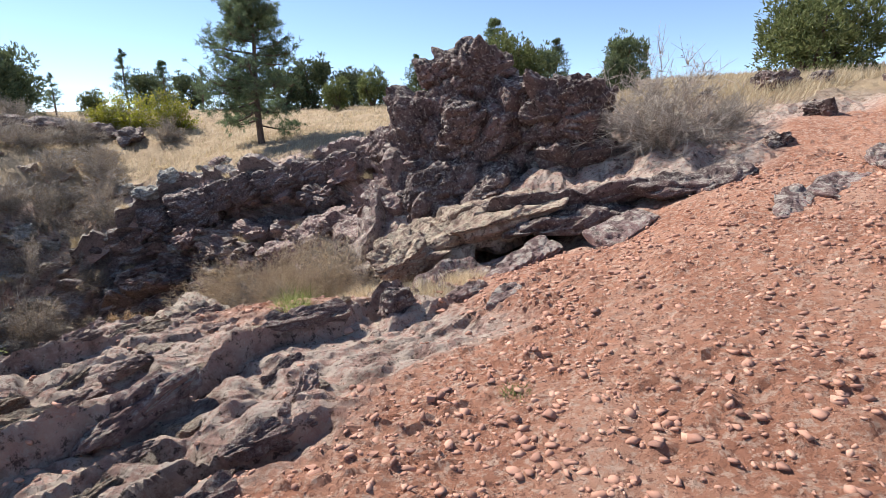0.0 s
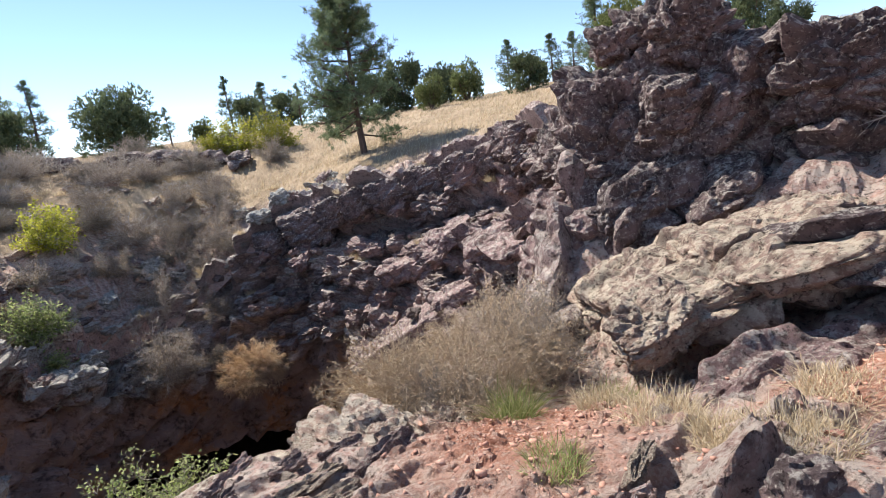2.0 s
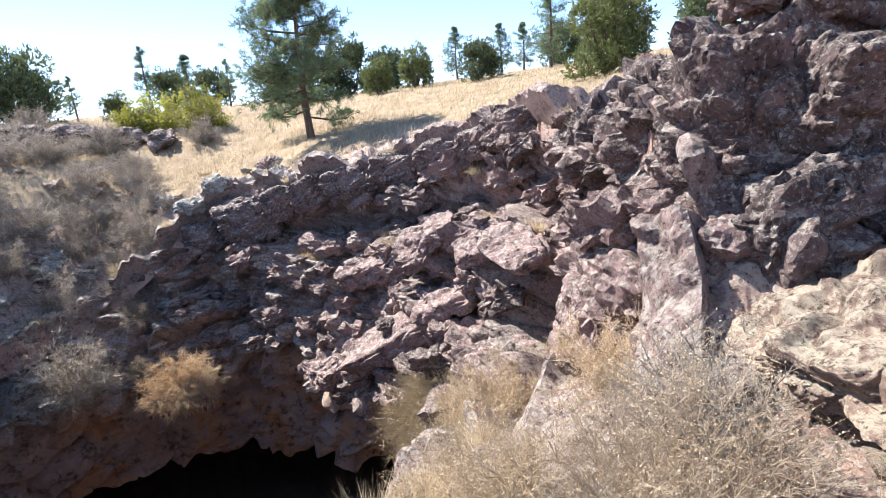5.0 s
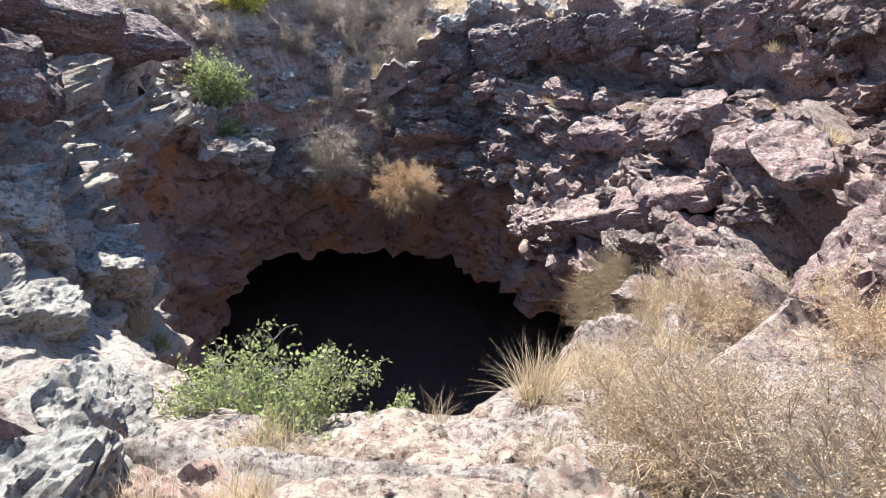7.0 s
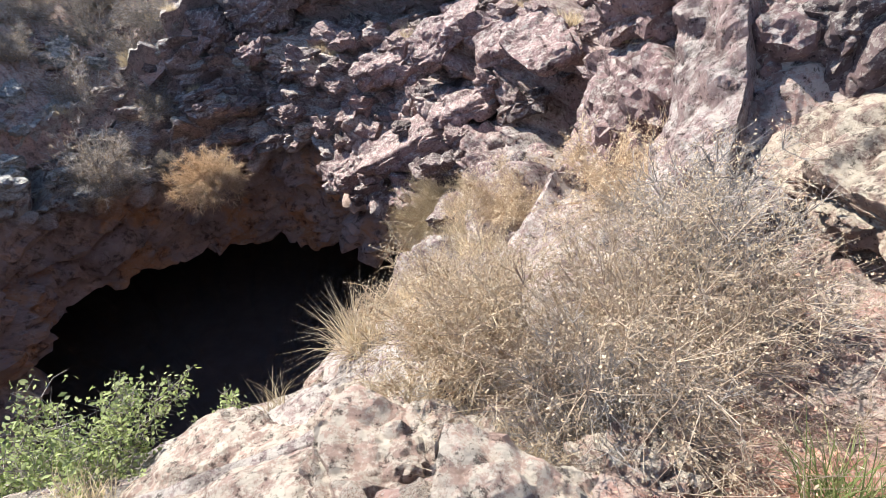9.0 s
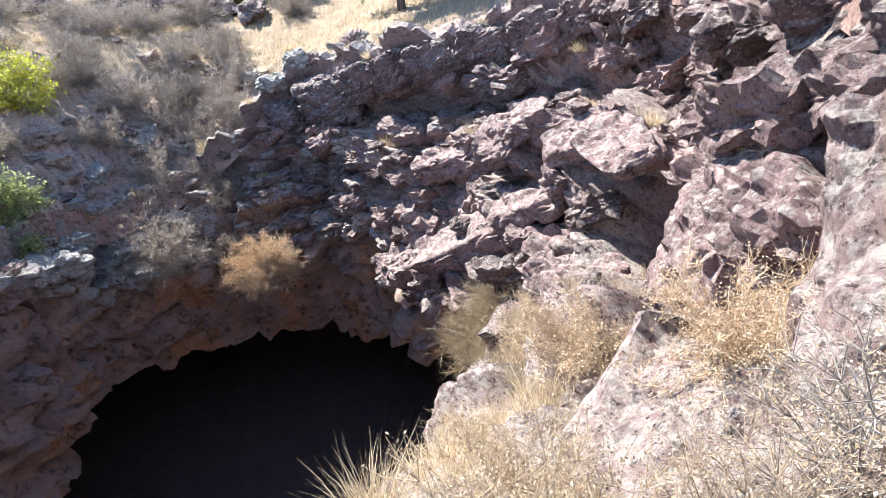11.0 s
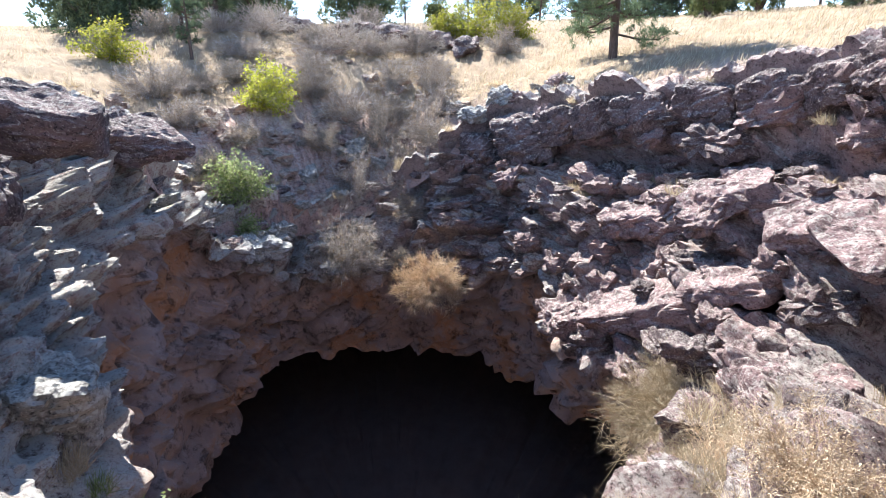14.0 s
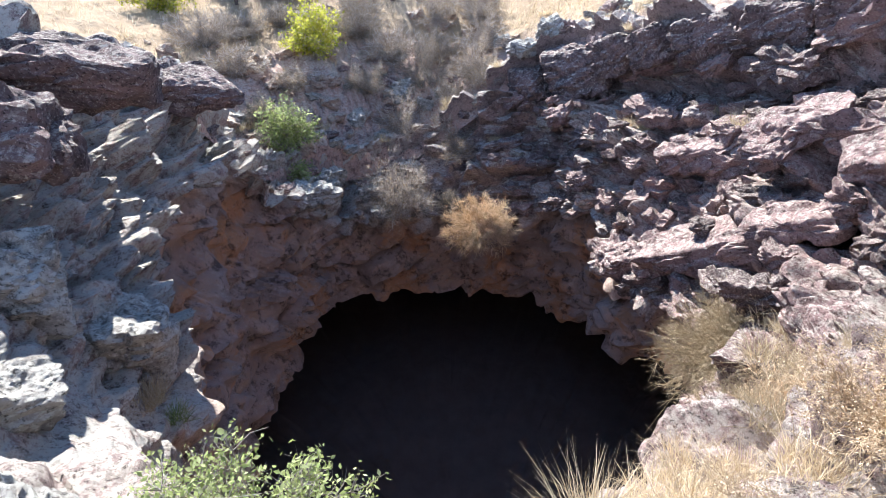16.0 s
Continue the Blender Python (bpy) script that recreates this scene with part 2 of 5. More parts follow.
DRY_LEAF = leaf_material("dry_leaf", (0.34, 0.25, 0.16), (0.54, 0.42, 0.28), (0.70, 0.59, 0.42), 0.45)
GREY_TWIG = leaf_material("grey_twig", (0.25, 0.215, 0.19), (0.44, 0.39, 0.34), (0.62, 0.56, 0.49), 0.3)
PALE_TWIG = leaf_material("pale_twig", (0.46, 0.33, 0.20), (0.64, 0.49, 0.32), (0.78, 0.64, 0.46), 0.3)
BROWN_TWIG = leaf_material("brown_twig", (0.34, 0.255, 0.19), (0.54, 0.42, 0.30), (0.72, 0.59, 0.43), 0.35)
STRAW = leaf_material("straw", (0.40, 0.31, 0.19), (0.53, 0.43, 0.28), (0.66, 0.56, 0.40), 0.4)
GREEN_GRASS = leaf_material("green_grass", (0.14, 0.18, 0.05), (0.26, 0.30, 0.10), (0.45, 0.44, 0.20), 0.4)


def bark_material():
    m, nt, b = material("bark")
    c = ramp(nt, tex(nt, 9, 8, 0.7, (1, 1, 0.3)), [(0.3, (0.05, 0.035, 0.028)), (0.55, (0.13, 0.09, 0.07)), (0.75, (0.22, 0.16, 0.12))])
    nt.links.new(c, b.inputs["Base Color"])
    b.inputs["Roughness"].default_value = 0.95
    bump(nt, b, tex(nt, 22, 8, 0.7, (1, 1, 0.25)), 1.0, 0.03)
    return m


BARK = bark_material()


# ---- the plan of the pit ----
# upper edge, middle and lip of the rock walls, from the near left round the far side to the near right
RIM = np.array([(-7.6, 4.9, -1.5), (-10.4, 5.7, 0.1), (-13.4, 8.1, 0.5), (-16.4, 11.4, -0.7), (-18.3, 15.0, -3.9), (-17.6, 20.2, -4.6),
                (-13.2, 23.0, -1.2), (-10.8, 22.6, -0.4), (-7.6, 20.6, 0.0), (-5.0, 19.9, 0.5), (-2.2, 18.2, 1.2), (-1.0, 13.0, 1.3),
                (-0.9, 9.8, 0.9), (-1.5, 7.6, -0.8), (-3.2, 6.7, -1.3), (-5.0, 6.0, -1.7)])
MID = np.array([(-7.8, 5.8, -2.1), (-10.0, 6.8, -1.8), (-13.2, 8.9, -1.2), (-16.0, 12.0, -1.9), (-17.7, 15.4, -4.8), (-17.0, 19.4, -5.6),
                (-13.8, 21.9, -4.0), (-11.0, 21.6, -2.4), (-7.3, 19.5, -2.4), (-5.0, 17.8, -2.0), (-3.2, 15.6, -1.5), (-1.9, 11.9, -1.4),
                (-1.7, 9.9, -0.9), (-2.6, 8.1, -1.5), (-3.9, 7.3, -1.95), (-5.5, 6.6, -2.2)])
LIP = np.array([(-7.7, 6.7, -2.7), (-9.7, 7.9, -4.0), (-13.0, 9.6, -2.6), (-15.6, 12.5, -2.8), (-17.0, 15.7, -5.5), (-16.2, 18.3, -6.4),
                (-13.0, 20.8, -6.3), (-10.0, 20.1, -5.3), (-8.0, 17.8, -5.9), (-5.8, 16.1, -5.2), (-4.7, 14.2, -5.0), (-4.5, 12.0, -4.5),
                (-4.2, 10.0, -3.2), (-4.2, 8.7, -2.5), (-4.8, 7.8, -2.65), (-6.0, 7.1, -2.85)])
ARCH_Z = np.array([-7, -9, -12, -11, -10.2, -10.4, -10.6, -10.4, -10.2, -9.5, -9, -8, -7, -6, -6, -6.0])
HOLLOW = np.array([0.3, 0.5, 1.5, 4, 11, 15, 15, 14, 11, 5, 1.5, 0.8, 0.5, 0.3, 0.3, 0.3])
RECESS = np.array([0.1, 0.2, 0.4, 0.5, 0.5, 0.5, 0.5, 0.7, 1.6, 2.4, 1.8, 0.9, 0.4, 0.2, 0.1, 0.1])
FLOOR_Z = -14.0
PIT = np.array([-9.5, 13.0])


def loop(a, u):
    """A closed Catmull-Rom curve through the rows of a at u (0 to len)."""
    a = a if a.ndim > 1 else a[:, None]
    n = len(a)
    i = np.floor(u).astype(int)
    f = (u - i)[:, None]
    p = [a[(i + k) % n] for k in (-1, 0, 1, 2)]
    return 0.5 * (2 * p[1] + (p[2] - p[0]) * f + (2 * p[0] - 5 * p[1] + 4 * p[2] - p[3]) * f ** 2 + (3 * p[1] - p[0] - 3 * p[2] + p[3]) * f ** 3)


def in_poly(x, y, poly):
    inside = np.zeros(len(x), bool)
    for (x0, y0), (x1, y1) in zip(poly, np.roll(poly, -1, 0)):
        cross = ((y0 > y) != (y1 > y)) & (x < (x1 - x0) * (y - y0) / (y1 - y0 + 1e-12) + x0)
        inside ^= cross
    return inside


def poly_dist(x, y, poly):
    d = np.full(len(x), 1e9)
    for a, b in zip(poly, np.roll(poly, -1, 0)):
        e = b - a
        t = np.clip(((x - a[0]) * e[0] + (y - a[1]) * e[1]) / (e @ e + 1e-12), 0, 1)
        d = np.minimum(d, np.hypot(x - a[0] - t * e[0], y - a[1] - t * e[1]))
    return d


RIM_LINE = loop(RIM, np.linspace(0, len(RIM), 96, endpoint=False))

# heights of the ground at places of the plan
SPOTS = np.array([(0.4, 0.3, -0.15), (0.6, 2.7, 0.08), (2.6, 4.1, 0.62), (2.7, 7.6, 0.95), (-1.7, 3.0, -0.12), (-2.7, 4.3, -0.2),
                  (-3.0, 5.6, -0.55), (-4.2, 5.6, -1.2), (-0.3, 5.5, -0.2), (-1.3, 6.4, -0.75), (5.0, 1.0, 0.6), (5.4, 11.2, 2.1), (9.0, 15.0, 2.7), (1.5, 11.0, 1.4),
                  (-10.6, 28.6, 1.0), (-1.0, 35.0, 3.0), (-8.6, 42.0, 3.4), (-20.0, 30.0, 1.1), (-27.0, 33.0, 2.8), (-29.0, 22.5, 2.2),
                  (-25.4, 19.0, 0.0), (-20.6, 19.4, -1.4)])
SPOTS2 = np.array([(-21.0, 24.6, -0.1), (-19.5, 24.3, -1.5), (-22.0, 14.0, -1.2), (-15.0, 6.5, 0.8), (-10.0, 1.0, 0.1), (-5.0, -3.0, -0.2),
                   (4.0, -5.0, -0.1), (10.0, 5.0, 1.3), (10.0, 30.0, 4.0), (-36.0, 28.0, 2.6), (-6.2, 3.6, -1.4), (-3.0, -1.0, -0.2), (-24.0, 4.0, 1.2), (0.35, 6.05, -0.3),
                   (-4.2, 2.8, -0.5), (-31.0, 40.0, 3.2), (20.0, 20.0, 3.4), (-12.0, 50.0, 3.9), (-33.0, 52.0, 4.2), (-0.7, 18.2, 1.4)])
_pts = np.concatenate([SPOTS, SPOTS2, RIM])


def _phi(x, y):
    return np.sqrt((x - _pts[None, :, 0]) ** 2 + (y - _pts[None, :, 1]) ** 2 + 0.5)


def _solve():
    n = len(_pts)
    one = np.concatenate([np.ones((n, 1)), _pts[:, :2]], 1)
    m = np.block([[_phi(_pts[:, :1], _pts[:, 1:2]) - np.eye(n) * 0.04, one], [one.T, np.zeros((3, 3))]])
    return np.linalg.solve(m, np.concatenate([_pts[:, 2], np.zeros(3)]))


_w = _solve()


def height(x, y):
    """Height of the open ground: a smooth surface through the known heights that eases to a plain far away."""
    out = np.empty(len(x))
    for s in range(0, len(x), 40000):
        xs, ys = x[s:s + 40000, None], y[s:s + 40000, None]
        out[s:s + 40000] = _phi(xs, ys) @ _w[:-3] + _w[-3] + xs[:, 0] * _w[-2] + ys[:, 0] * _w[-1]
    r = np.hypot(x + 6, y - 12)
    far = np.clip((r - 38) / 40, 0, 1)
    far = far * far * (3 - 2 * far)
    return np.clip(out, -6, 5) * (1 - far) + 3.6 * far


def hz(x, y):
    return float(height(np.array([float(x)]), np.array([float(y)]))[0])


# line that parts the red dirt from the rocks: dirt lies to its right
def dirt_mask(x, y):
    edge = -0.75 + 0.26 * (y - 1.0) + 0.35 * np.sin(y * 2.1) + 0.2 * np.sin(y * 5.3 + 1)
    a = np.clip((x - edge) / 0.45, 0, 1) * np.clip((6.3 + 0.35 * np.sin(x * 3) - y + np.clip(x - 2.6, 0, 3) * 0.9) / 0.7, 0, 1)
    path = np.clip(1.6 - np.hypot(x + 1.35, (y - 5.3) * 0.8) / 0.62, 0, 1)
    back = np.clip((0.6 - y) / 0.8, 0, 1)
    return np.clip(np.maximum.reduce([a, path, back]), 0, 1)


def meadow_mask(x, y):
    d = poly_dist(x, y, RIM_LINE[:, :2])
    n = fbm(np.stack([x * 0.5, y * 0.5, x * 0], 1), 3, 5)
    m = np.clip((d - np.where(x < -14, 3.2, 1.6) - np.where((x < -15) & (y < 14), -5.0, 0) + n * 1.8) / 1.5, 0, 1) * np.clip((y - 13) / 3 + (np.abs(x + 6) - 14) / 4, 0, 1)
    m = np.maximum(m, np.clip((x - 3.0 + n) / 1.5, 0, 1) * np.clip((y - 8.6 + n) / 1.2, 0, 1))
    return np.clip(m, 0, 1)


# ---- the ground sheet ----
def ground_relief(x, y, z, dirt, meadow):
    p = np.stack([x, y, z], 1)
    rock = (1 - dirt) * (1 - meadow)
    big = blocky(p, (1.5, 1.1, 0.7), 3) * 0.13 + blocky(p, (0.62, 0.42, 0.24), 9) * 0.085 + blocky(p, (0.22, 0.16, 0.1), 12) * 0.03 + billow(p * 2.2, 5, 14) * 0.04 - 0.04
    soft = fbm(p * 0.9, 4, 3) * 0.10 + fbm(p * 5, 4, 8) * 0.03 + fbm(p * 16, 3, 6) * 0.022 + blocky(p, (0.15, 0.12, 0.06), 16) * 0.035 * np.clip(0.5 + fbm(p * 1.3, 2, 18) * 2, 0, 1)
    # tilted beds that crop out as ribs beside the dirt, steep on the side away from the pit
    near = np.clip((1.4 - x) / 0.6, 0, 1) * np.clip((5.6 - y) / 0.8, 0, 1) * np.clip((x + 5.5) / 1.5, 0, 1) * np.clip((y + 3) / 2, 0, 1)
    w = np.where(near * rock > 0)[0]
    if len(w):
        q = p[w]
        c = (0.84 * x[w] - 0.54 * y[w]) / 0.42 + 1.1 * fbm(q * 0.8, 3, 71) + 0.3 * fbm(q * 3.5, 3, 72)
        i = np.floor(c).astype(np.int64)
        f = c - i
        rib = np.where(f < 0.86, (f / 0.86) ** 2.2, (1 - f) / 0.14) * (0.3 + _h(i, i * 0 + 5, i * 0 + 9, 73)) * np.clip(0.4 + 2.2 * fbm(q * 1.1, 3, 74), 0, 1.3)
        big[w] = big[w] * (1 - 0.2 * near[w]) + (rib - 0.2) * 0.15 * near[w]
    return rock * big + (1 - rock) * soft + rock * soft * 0.4


CENTRE = (-1.8, 3.6)


def build_ground():
    rings, spokes = 450, 680
    r = np.concatenate([[0.05], np.geomspace(0.25, 46, 379), np.geomspace(47, 2500, 70)])
    # spokes lie closer together ahead than behind
    q = np.linspace(-0.5, 0.5, spokes, endpoint=False)
    a = radians(112) + 2 * math.pi * (q - 0.1 * np.sin(2 * math.pi * q))
    x = (CENTRE[0] + r[:, None] * np.cos(a)[None, :]).ravel()
    y = (CENTRE[1] + r[:, None] * np.sin(a)[None, :]).ravel()
    z = height(x, y)
    dirt, meadow = dirt_mask(x, y), meadow_mask(x, y)
    dist = np.hypot(x - CENTRE[0], y - CENTRE[1])
    z = z + ground_relief(x, y, z, dirt, meadow) * np.clip(1.6 - dist / 60, 0.2, 1) * (1 + np.clip((dist - 8) / 6, 0, 1.2))
    inside = in_poly(x, y, RIM_LINE[:, :2])
    fine = loop(RIM, np.linspace(0, len(RIM), 1600, endpoint=False))
    who = np.where(inside)[0]
    near = np.empty(len(who), int)
    for k in range(0, len(who), 4000):
        w = who[k:k + 4000]
        near[k:k + 4000] = np.argmin((x[w, None] - fine[None, :, 0]) ** 2 + (y[w, None] - fine[None, :, 1]) ** 2, 1)
    x[who], y[who], z[who] = fine[near, 0], fine[near, 1], fine[near, 2] - 0.55
    i = np.arange(rings - 1)[:, None] * spokes
    j = np.arange(spokes)[None, :]
    hole = inside.reshape(rings, spokes)
    keep = ~(hole[:-1] & np.roll(hole, -1, 1)[:-1] & hole[1:] & np.roll(hole, -1, 1)[1:]).ravel()
    me = grid_mesh("ground", np.stack([x, y, z], 1), rings, spokes, GROUND, True, keep, {"dirt": dirt * (1 - meadow), "meadow": meadow}, smooth=False)
    tagged(new("ground", me), "red dirt, broken rock and dry grassland round a collapsed pit", "ground", kind="structure")


build_ground()


# ---- the walls of the pit and its cave ----
def wall_material():
    m, nt, b = material("pit_wall_rock")
    dark = rock_colour(nt, (0.11, 0.08, 0.074), (0.27, 0.20, 0.18), (0.39, 0.275, 0.24), (0.64, 0.58, 0.49), 0.475)
    red = rock_colour(nt, (0.12, 0.08, 0.072), (0.30, 0.20, 0.18), (0.42, 0.285, 0.25), (0.62, 0.54, 0.46), 0.53)
    brown = ramp(nt, tex(nt, 0.8, 8, 0.6), [(0.3, (0.30, 0.22, 0.19)), (0.5, (0.47, 0.35, 0.30)), (0.66, (0.58, 0.39, 0.29))])
    brown = mix(nt, grey(nt, tex(nt, 0.5, 5), 0.52, 0.6), brown, (0.56, 0.31, 0.18))
    brown = mix(nt, 1.0, brown, ramp(nt, tex(nt, 2.2, 9, 0.72), [(0.38, (0.36, 0.35, 0.36)), (0.48, (1, 1, 1))]), "MULTIPLY")
    brown = mix(nt, arith(nt, "MULTIPLY", grey(nt, tex(nt, 5, 9, 0.72), 0.53, 0.62), 0.4), brown, (0.60, 0.50, 0.43))
    c = mix(nt, attr(nt, "red"), dark, red)
    patches = arith(nt, "MULTIPLY", grey(nt, tex(nt, 3.6, 12, 0.74), 0.44, 0.53), grey(nt, tex(nt, 22, 6, 0.7), 0.34, 0.5))
    c = mix(nt, arith(nt, "MULTIPLY", arith(nt, "MULTIPLY", patches, attr(nt, "crust")), 0.8), c, (0.55, 0.53, 0.46))
    c = mix(nt, attr(nt, "cave"), c, brown)
    # rock far inside the cave is coloured darker: its shade is put into the colour
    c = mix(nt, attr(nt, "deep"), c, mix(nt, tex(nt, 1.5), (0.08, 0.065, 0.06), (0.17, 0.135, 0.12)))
    nt.links.new(c, b.inputs["Base Color"])
    b.inputs["Roughness"].default_value = 0.9
    b.inputs["Specular IOR Level"].default_value = 0.2
    bump(nt, b, mix(nt, 0.5, ridges(nt, 3.0), tex(nt, 16, 8, 0.78)), 1.0, 0.16)
    return m


WALL = wall_material()


def build_walls():
    n, cols = len(RIM), 1150
    u = np.linspace(0, n, cols, endpoint=False)
    rim, mid, lip, arch, hol = loop(RIM, u), loop(MID, u), loop(LIP, u), loop(ARCH_Z, u)[:, 0], loop(HOLLOW, u)[:, 0]
    away = rim[:, :2] - PIT
    away /= np.linalg.norm(away, axis=1)[:, None]

    def out(base, k, z):
        return np.concatenate([base[:, :2] + away * np.asarray(k).reshape(-1, 1), np.broadcast_to(np.asarray(z, float).reshape(-1, 1), (cols, 1))], 1)

    under = out(rim, 1.3, rim[:, 2] - 0.7)
    brow = out(rim, 0.15, rim[:, 2] + 0.05)
    back = out(lip, loop(RECESS, u)[:, 0], lip[:, 2] - 1.0)
    top = out(lip, loop(RECESS, u)[:, 0] * 1.3, arch)
    deep = out(lip, hol + 1.5, np.minimum(arch - 1.0, -11.0))
    foot = out(lip, hol + 1.5, FLOOR_Z)
    half = out(lip, -2.5, FLOOR_Z)
    mid_of = np.concatenate([np.broadcast_to(PIT, (cols, 2)), np.full((cols, 1), FLOOR_Z - 0.2)], 1)
    rows, kind = [], []
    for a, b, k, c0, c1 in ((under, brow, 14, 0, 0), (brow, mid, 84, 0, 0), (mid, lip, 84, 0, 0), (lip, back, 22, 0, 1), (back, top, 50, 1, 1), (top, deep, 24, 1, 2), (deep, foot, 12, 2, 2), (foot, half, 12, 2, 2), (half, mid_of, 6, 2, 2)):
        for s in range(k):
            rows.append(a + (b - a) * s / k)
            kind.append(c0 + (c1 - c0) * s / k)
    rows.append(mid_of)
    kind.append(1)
    v = np.array(rows)
    nr = len(v)
    # soften the folds between the bands
    for _ in range(6):
        v[1:-1] = 0.5 * v[1:-1] + 0.25 * (v[:-2] + v[2:])
    du = np.roll(v, -1, 1) - np.roll(v, 1, 1)
    dv = np.gradient(v, axis=0)
    nrm = np.cross(dv, du)
    nrm /= np.linalg.norm(nrm, axis=2)[:, :, None] + 1e-9
    for _ in range(36):
        nrm[1:-1] = nrm[1:-1] + nrm[:-2] + nrm[2:]
        nrm = nrm + np.roll(nrm, 1, 1) + np.roll(nrm, -1, 1)
        nrm /= np.linalg.norm(nrm, axis=2)[:, :, None] + 1e-9
    # 0 to 1 into the cave: brings in the painted shade and flattens relief
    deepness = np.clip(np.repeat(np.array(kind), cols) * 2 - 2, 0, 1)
    cave = np.clip(np.repeat(np.array(kind), cols), 0, 1)
    p = v.reshape(-1, 3)
    nn = nrm.reshape(-1, 3)
    # the normal looks into the pit
    to_pit = np.concatenate([np.broadcast_to(PIT, (len(p), 2)), np.full((len(p), 1), -4.0)], 1) - p
    sign = np.sign((nn * to_pit).sum(1).reshape(nr, cols).mean(1))
    nn = nn * np.repeat(sign, cols)[:, None]
    rough = 1 - 0.15 * cave
    fine = 1 - 0.75 * cave
    uu = np.tile(u, nr)
    gentle = 1.0 - 0.75 * np.maximum(np.clip((uu - 11.9) / 1.0, 0, 1), np.clip((1.4 - uu) / 0.9, 0, 1))
    d = blocky(p, (2.6, 2.2, 1.15), 3, 0.7) * 0.68 + blocky(p, (1.2, 1.0, 0.55), 31, 0.8) * 0.40 * rough + blocky(p, (0.46, 0.40, 0.24), 57, 0.6) * 0.12 * fine
    d = d + ledges(p, 0.8, 5) * np.where(uu < 8.6, 0.16, 0.30) * (1 - cave) + billow(p * 0.9, 6, 51, 0.6) * np.where(uu < 5.5, 0.34, 0.16) * fine + billow(p * 3.4, 4, 61, 0.6) * 0.10 * fine
    d = (d + fbm(p * 0.5, 4, 3) * 0.3 - 0.1) * gentle * (1 - 0.75 * deepness)
    # a dark alcove, a slit under the reddish slab, and the undercut below the rim's blocks
    for (cx, cy, cz), (rx, ry, rz), cut in (((-2.1, 12.9, -1.65), (1.2, 1.15, 0.68), 2.6), ((-3.5, 15.4, -2.5), (1.1, 1.3, 0.32), 1.0), ((-4.6, 16.6, -4.3), (1.2, 1.0, 0.3), 0.8)):
        d = d - cut * np.exp(-(((p[:, 0] - cx) / rx) ** 2 + ((p[:, 1] - cy) / ry) ** 2 + ((p[:, 2] - cz) / rz) ** 2) ** 2)
    below = np.tile(rim[:, 2], nr) - p[:, 2]
    d = d - 0.75 * np.exp(-((below - 1.35) / 0.42) ** 2) * np.clip((uu - 5.4) / 0.6, 0, 1) * np.clip((10.9 - uu) / 0.6, 0, 1) * (1 - cave)
    edge = np.repeat(np.clip(np.arange(nr) / 14, 0, 1), cols)
    p = p + nn * (d * edge)[:, None]
    red = np.clip(np.clip(1 - np.abs(uu - 10.7) / 3.4, 0, 1) * (0.6 + 0.9 * fbm(p * 0.45, 3, 9)) * 1.6, 0, 1)
    crust = np.clip((5.6 - uu) / 1.0, 0, 1) * (1 - cave)
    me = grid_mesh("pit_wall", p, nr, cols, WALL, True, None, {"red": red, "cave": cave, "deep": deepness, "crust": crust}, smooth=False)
    tagged(new("wall_pit", me), "broken, bedded basalt walls of a collapsed pit with a dark cave mouth", "rock wall", kind="structure")
    face = (np.arange(nr * cols) // cols >= 24) & (np.arange(nr * cols) // cols < 184) & (uu > 5.9) & (uu < 12.2) & ((uu < 10.8) | (p[:, 2] > -1.7))
    return p[face], nn[face], uu[face]


WALL_FACE = build_walls()
bpy.context.view_layer.update()


def surface(x, y):
    """Height of the topmost rock or soil at a place of the plan."""
    best = -20.0
    for o in (bpy.data.objects["ground"], bpy.data.objects["wall_pit"]):
        hit, at, _, _ = o.ray_cast((x, y, 9.0), (0, 0, -1))
        if hit:
            best = max(best, at.z)
    return best


# ---- boulders and outcrops ----
def ico(level):
    bm = bmesh.new()
    bmesh.ops.create_icosphere(bm, subdivisions=level, radius=1)
    v = np.array([tuple(q.co) for q in bm.verts])
    f = [tuple(q.index for q in face.verts) for face in bm.faces]
    bm.free()
    return v, f


_ICO = {k: ico(k) for k in (1, 2, 3, 4, 5, 6)}


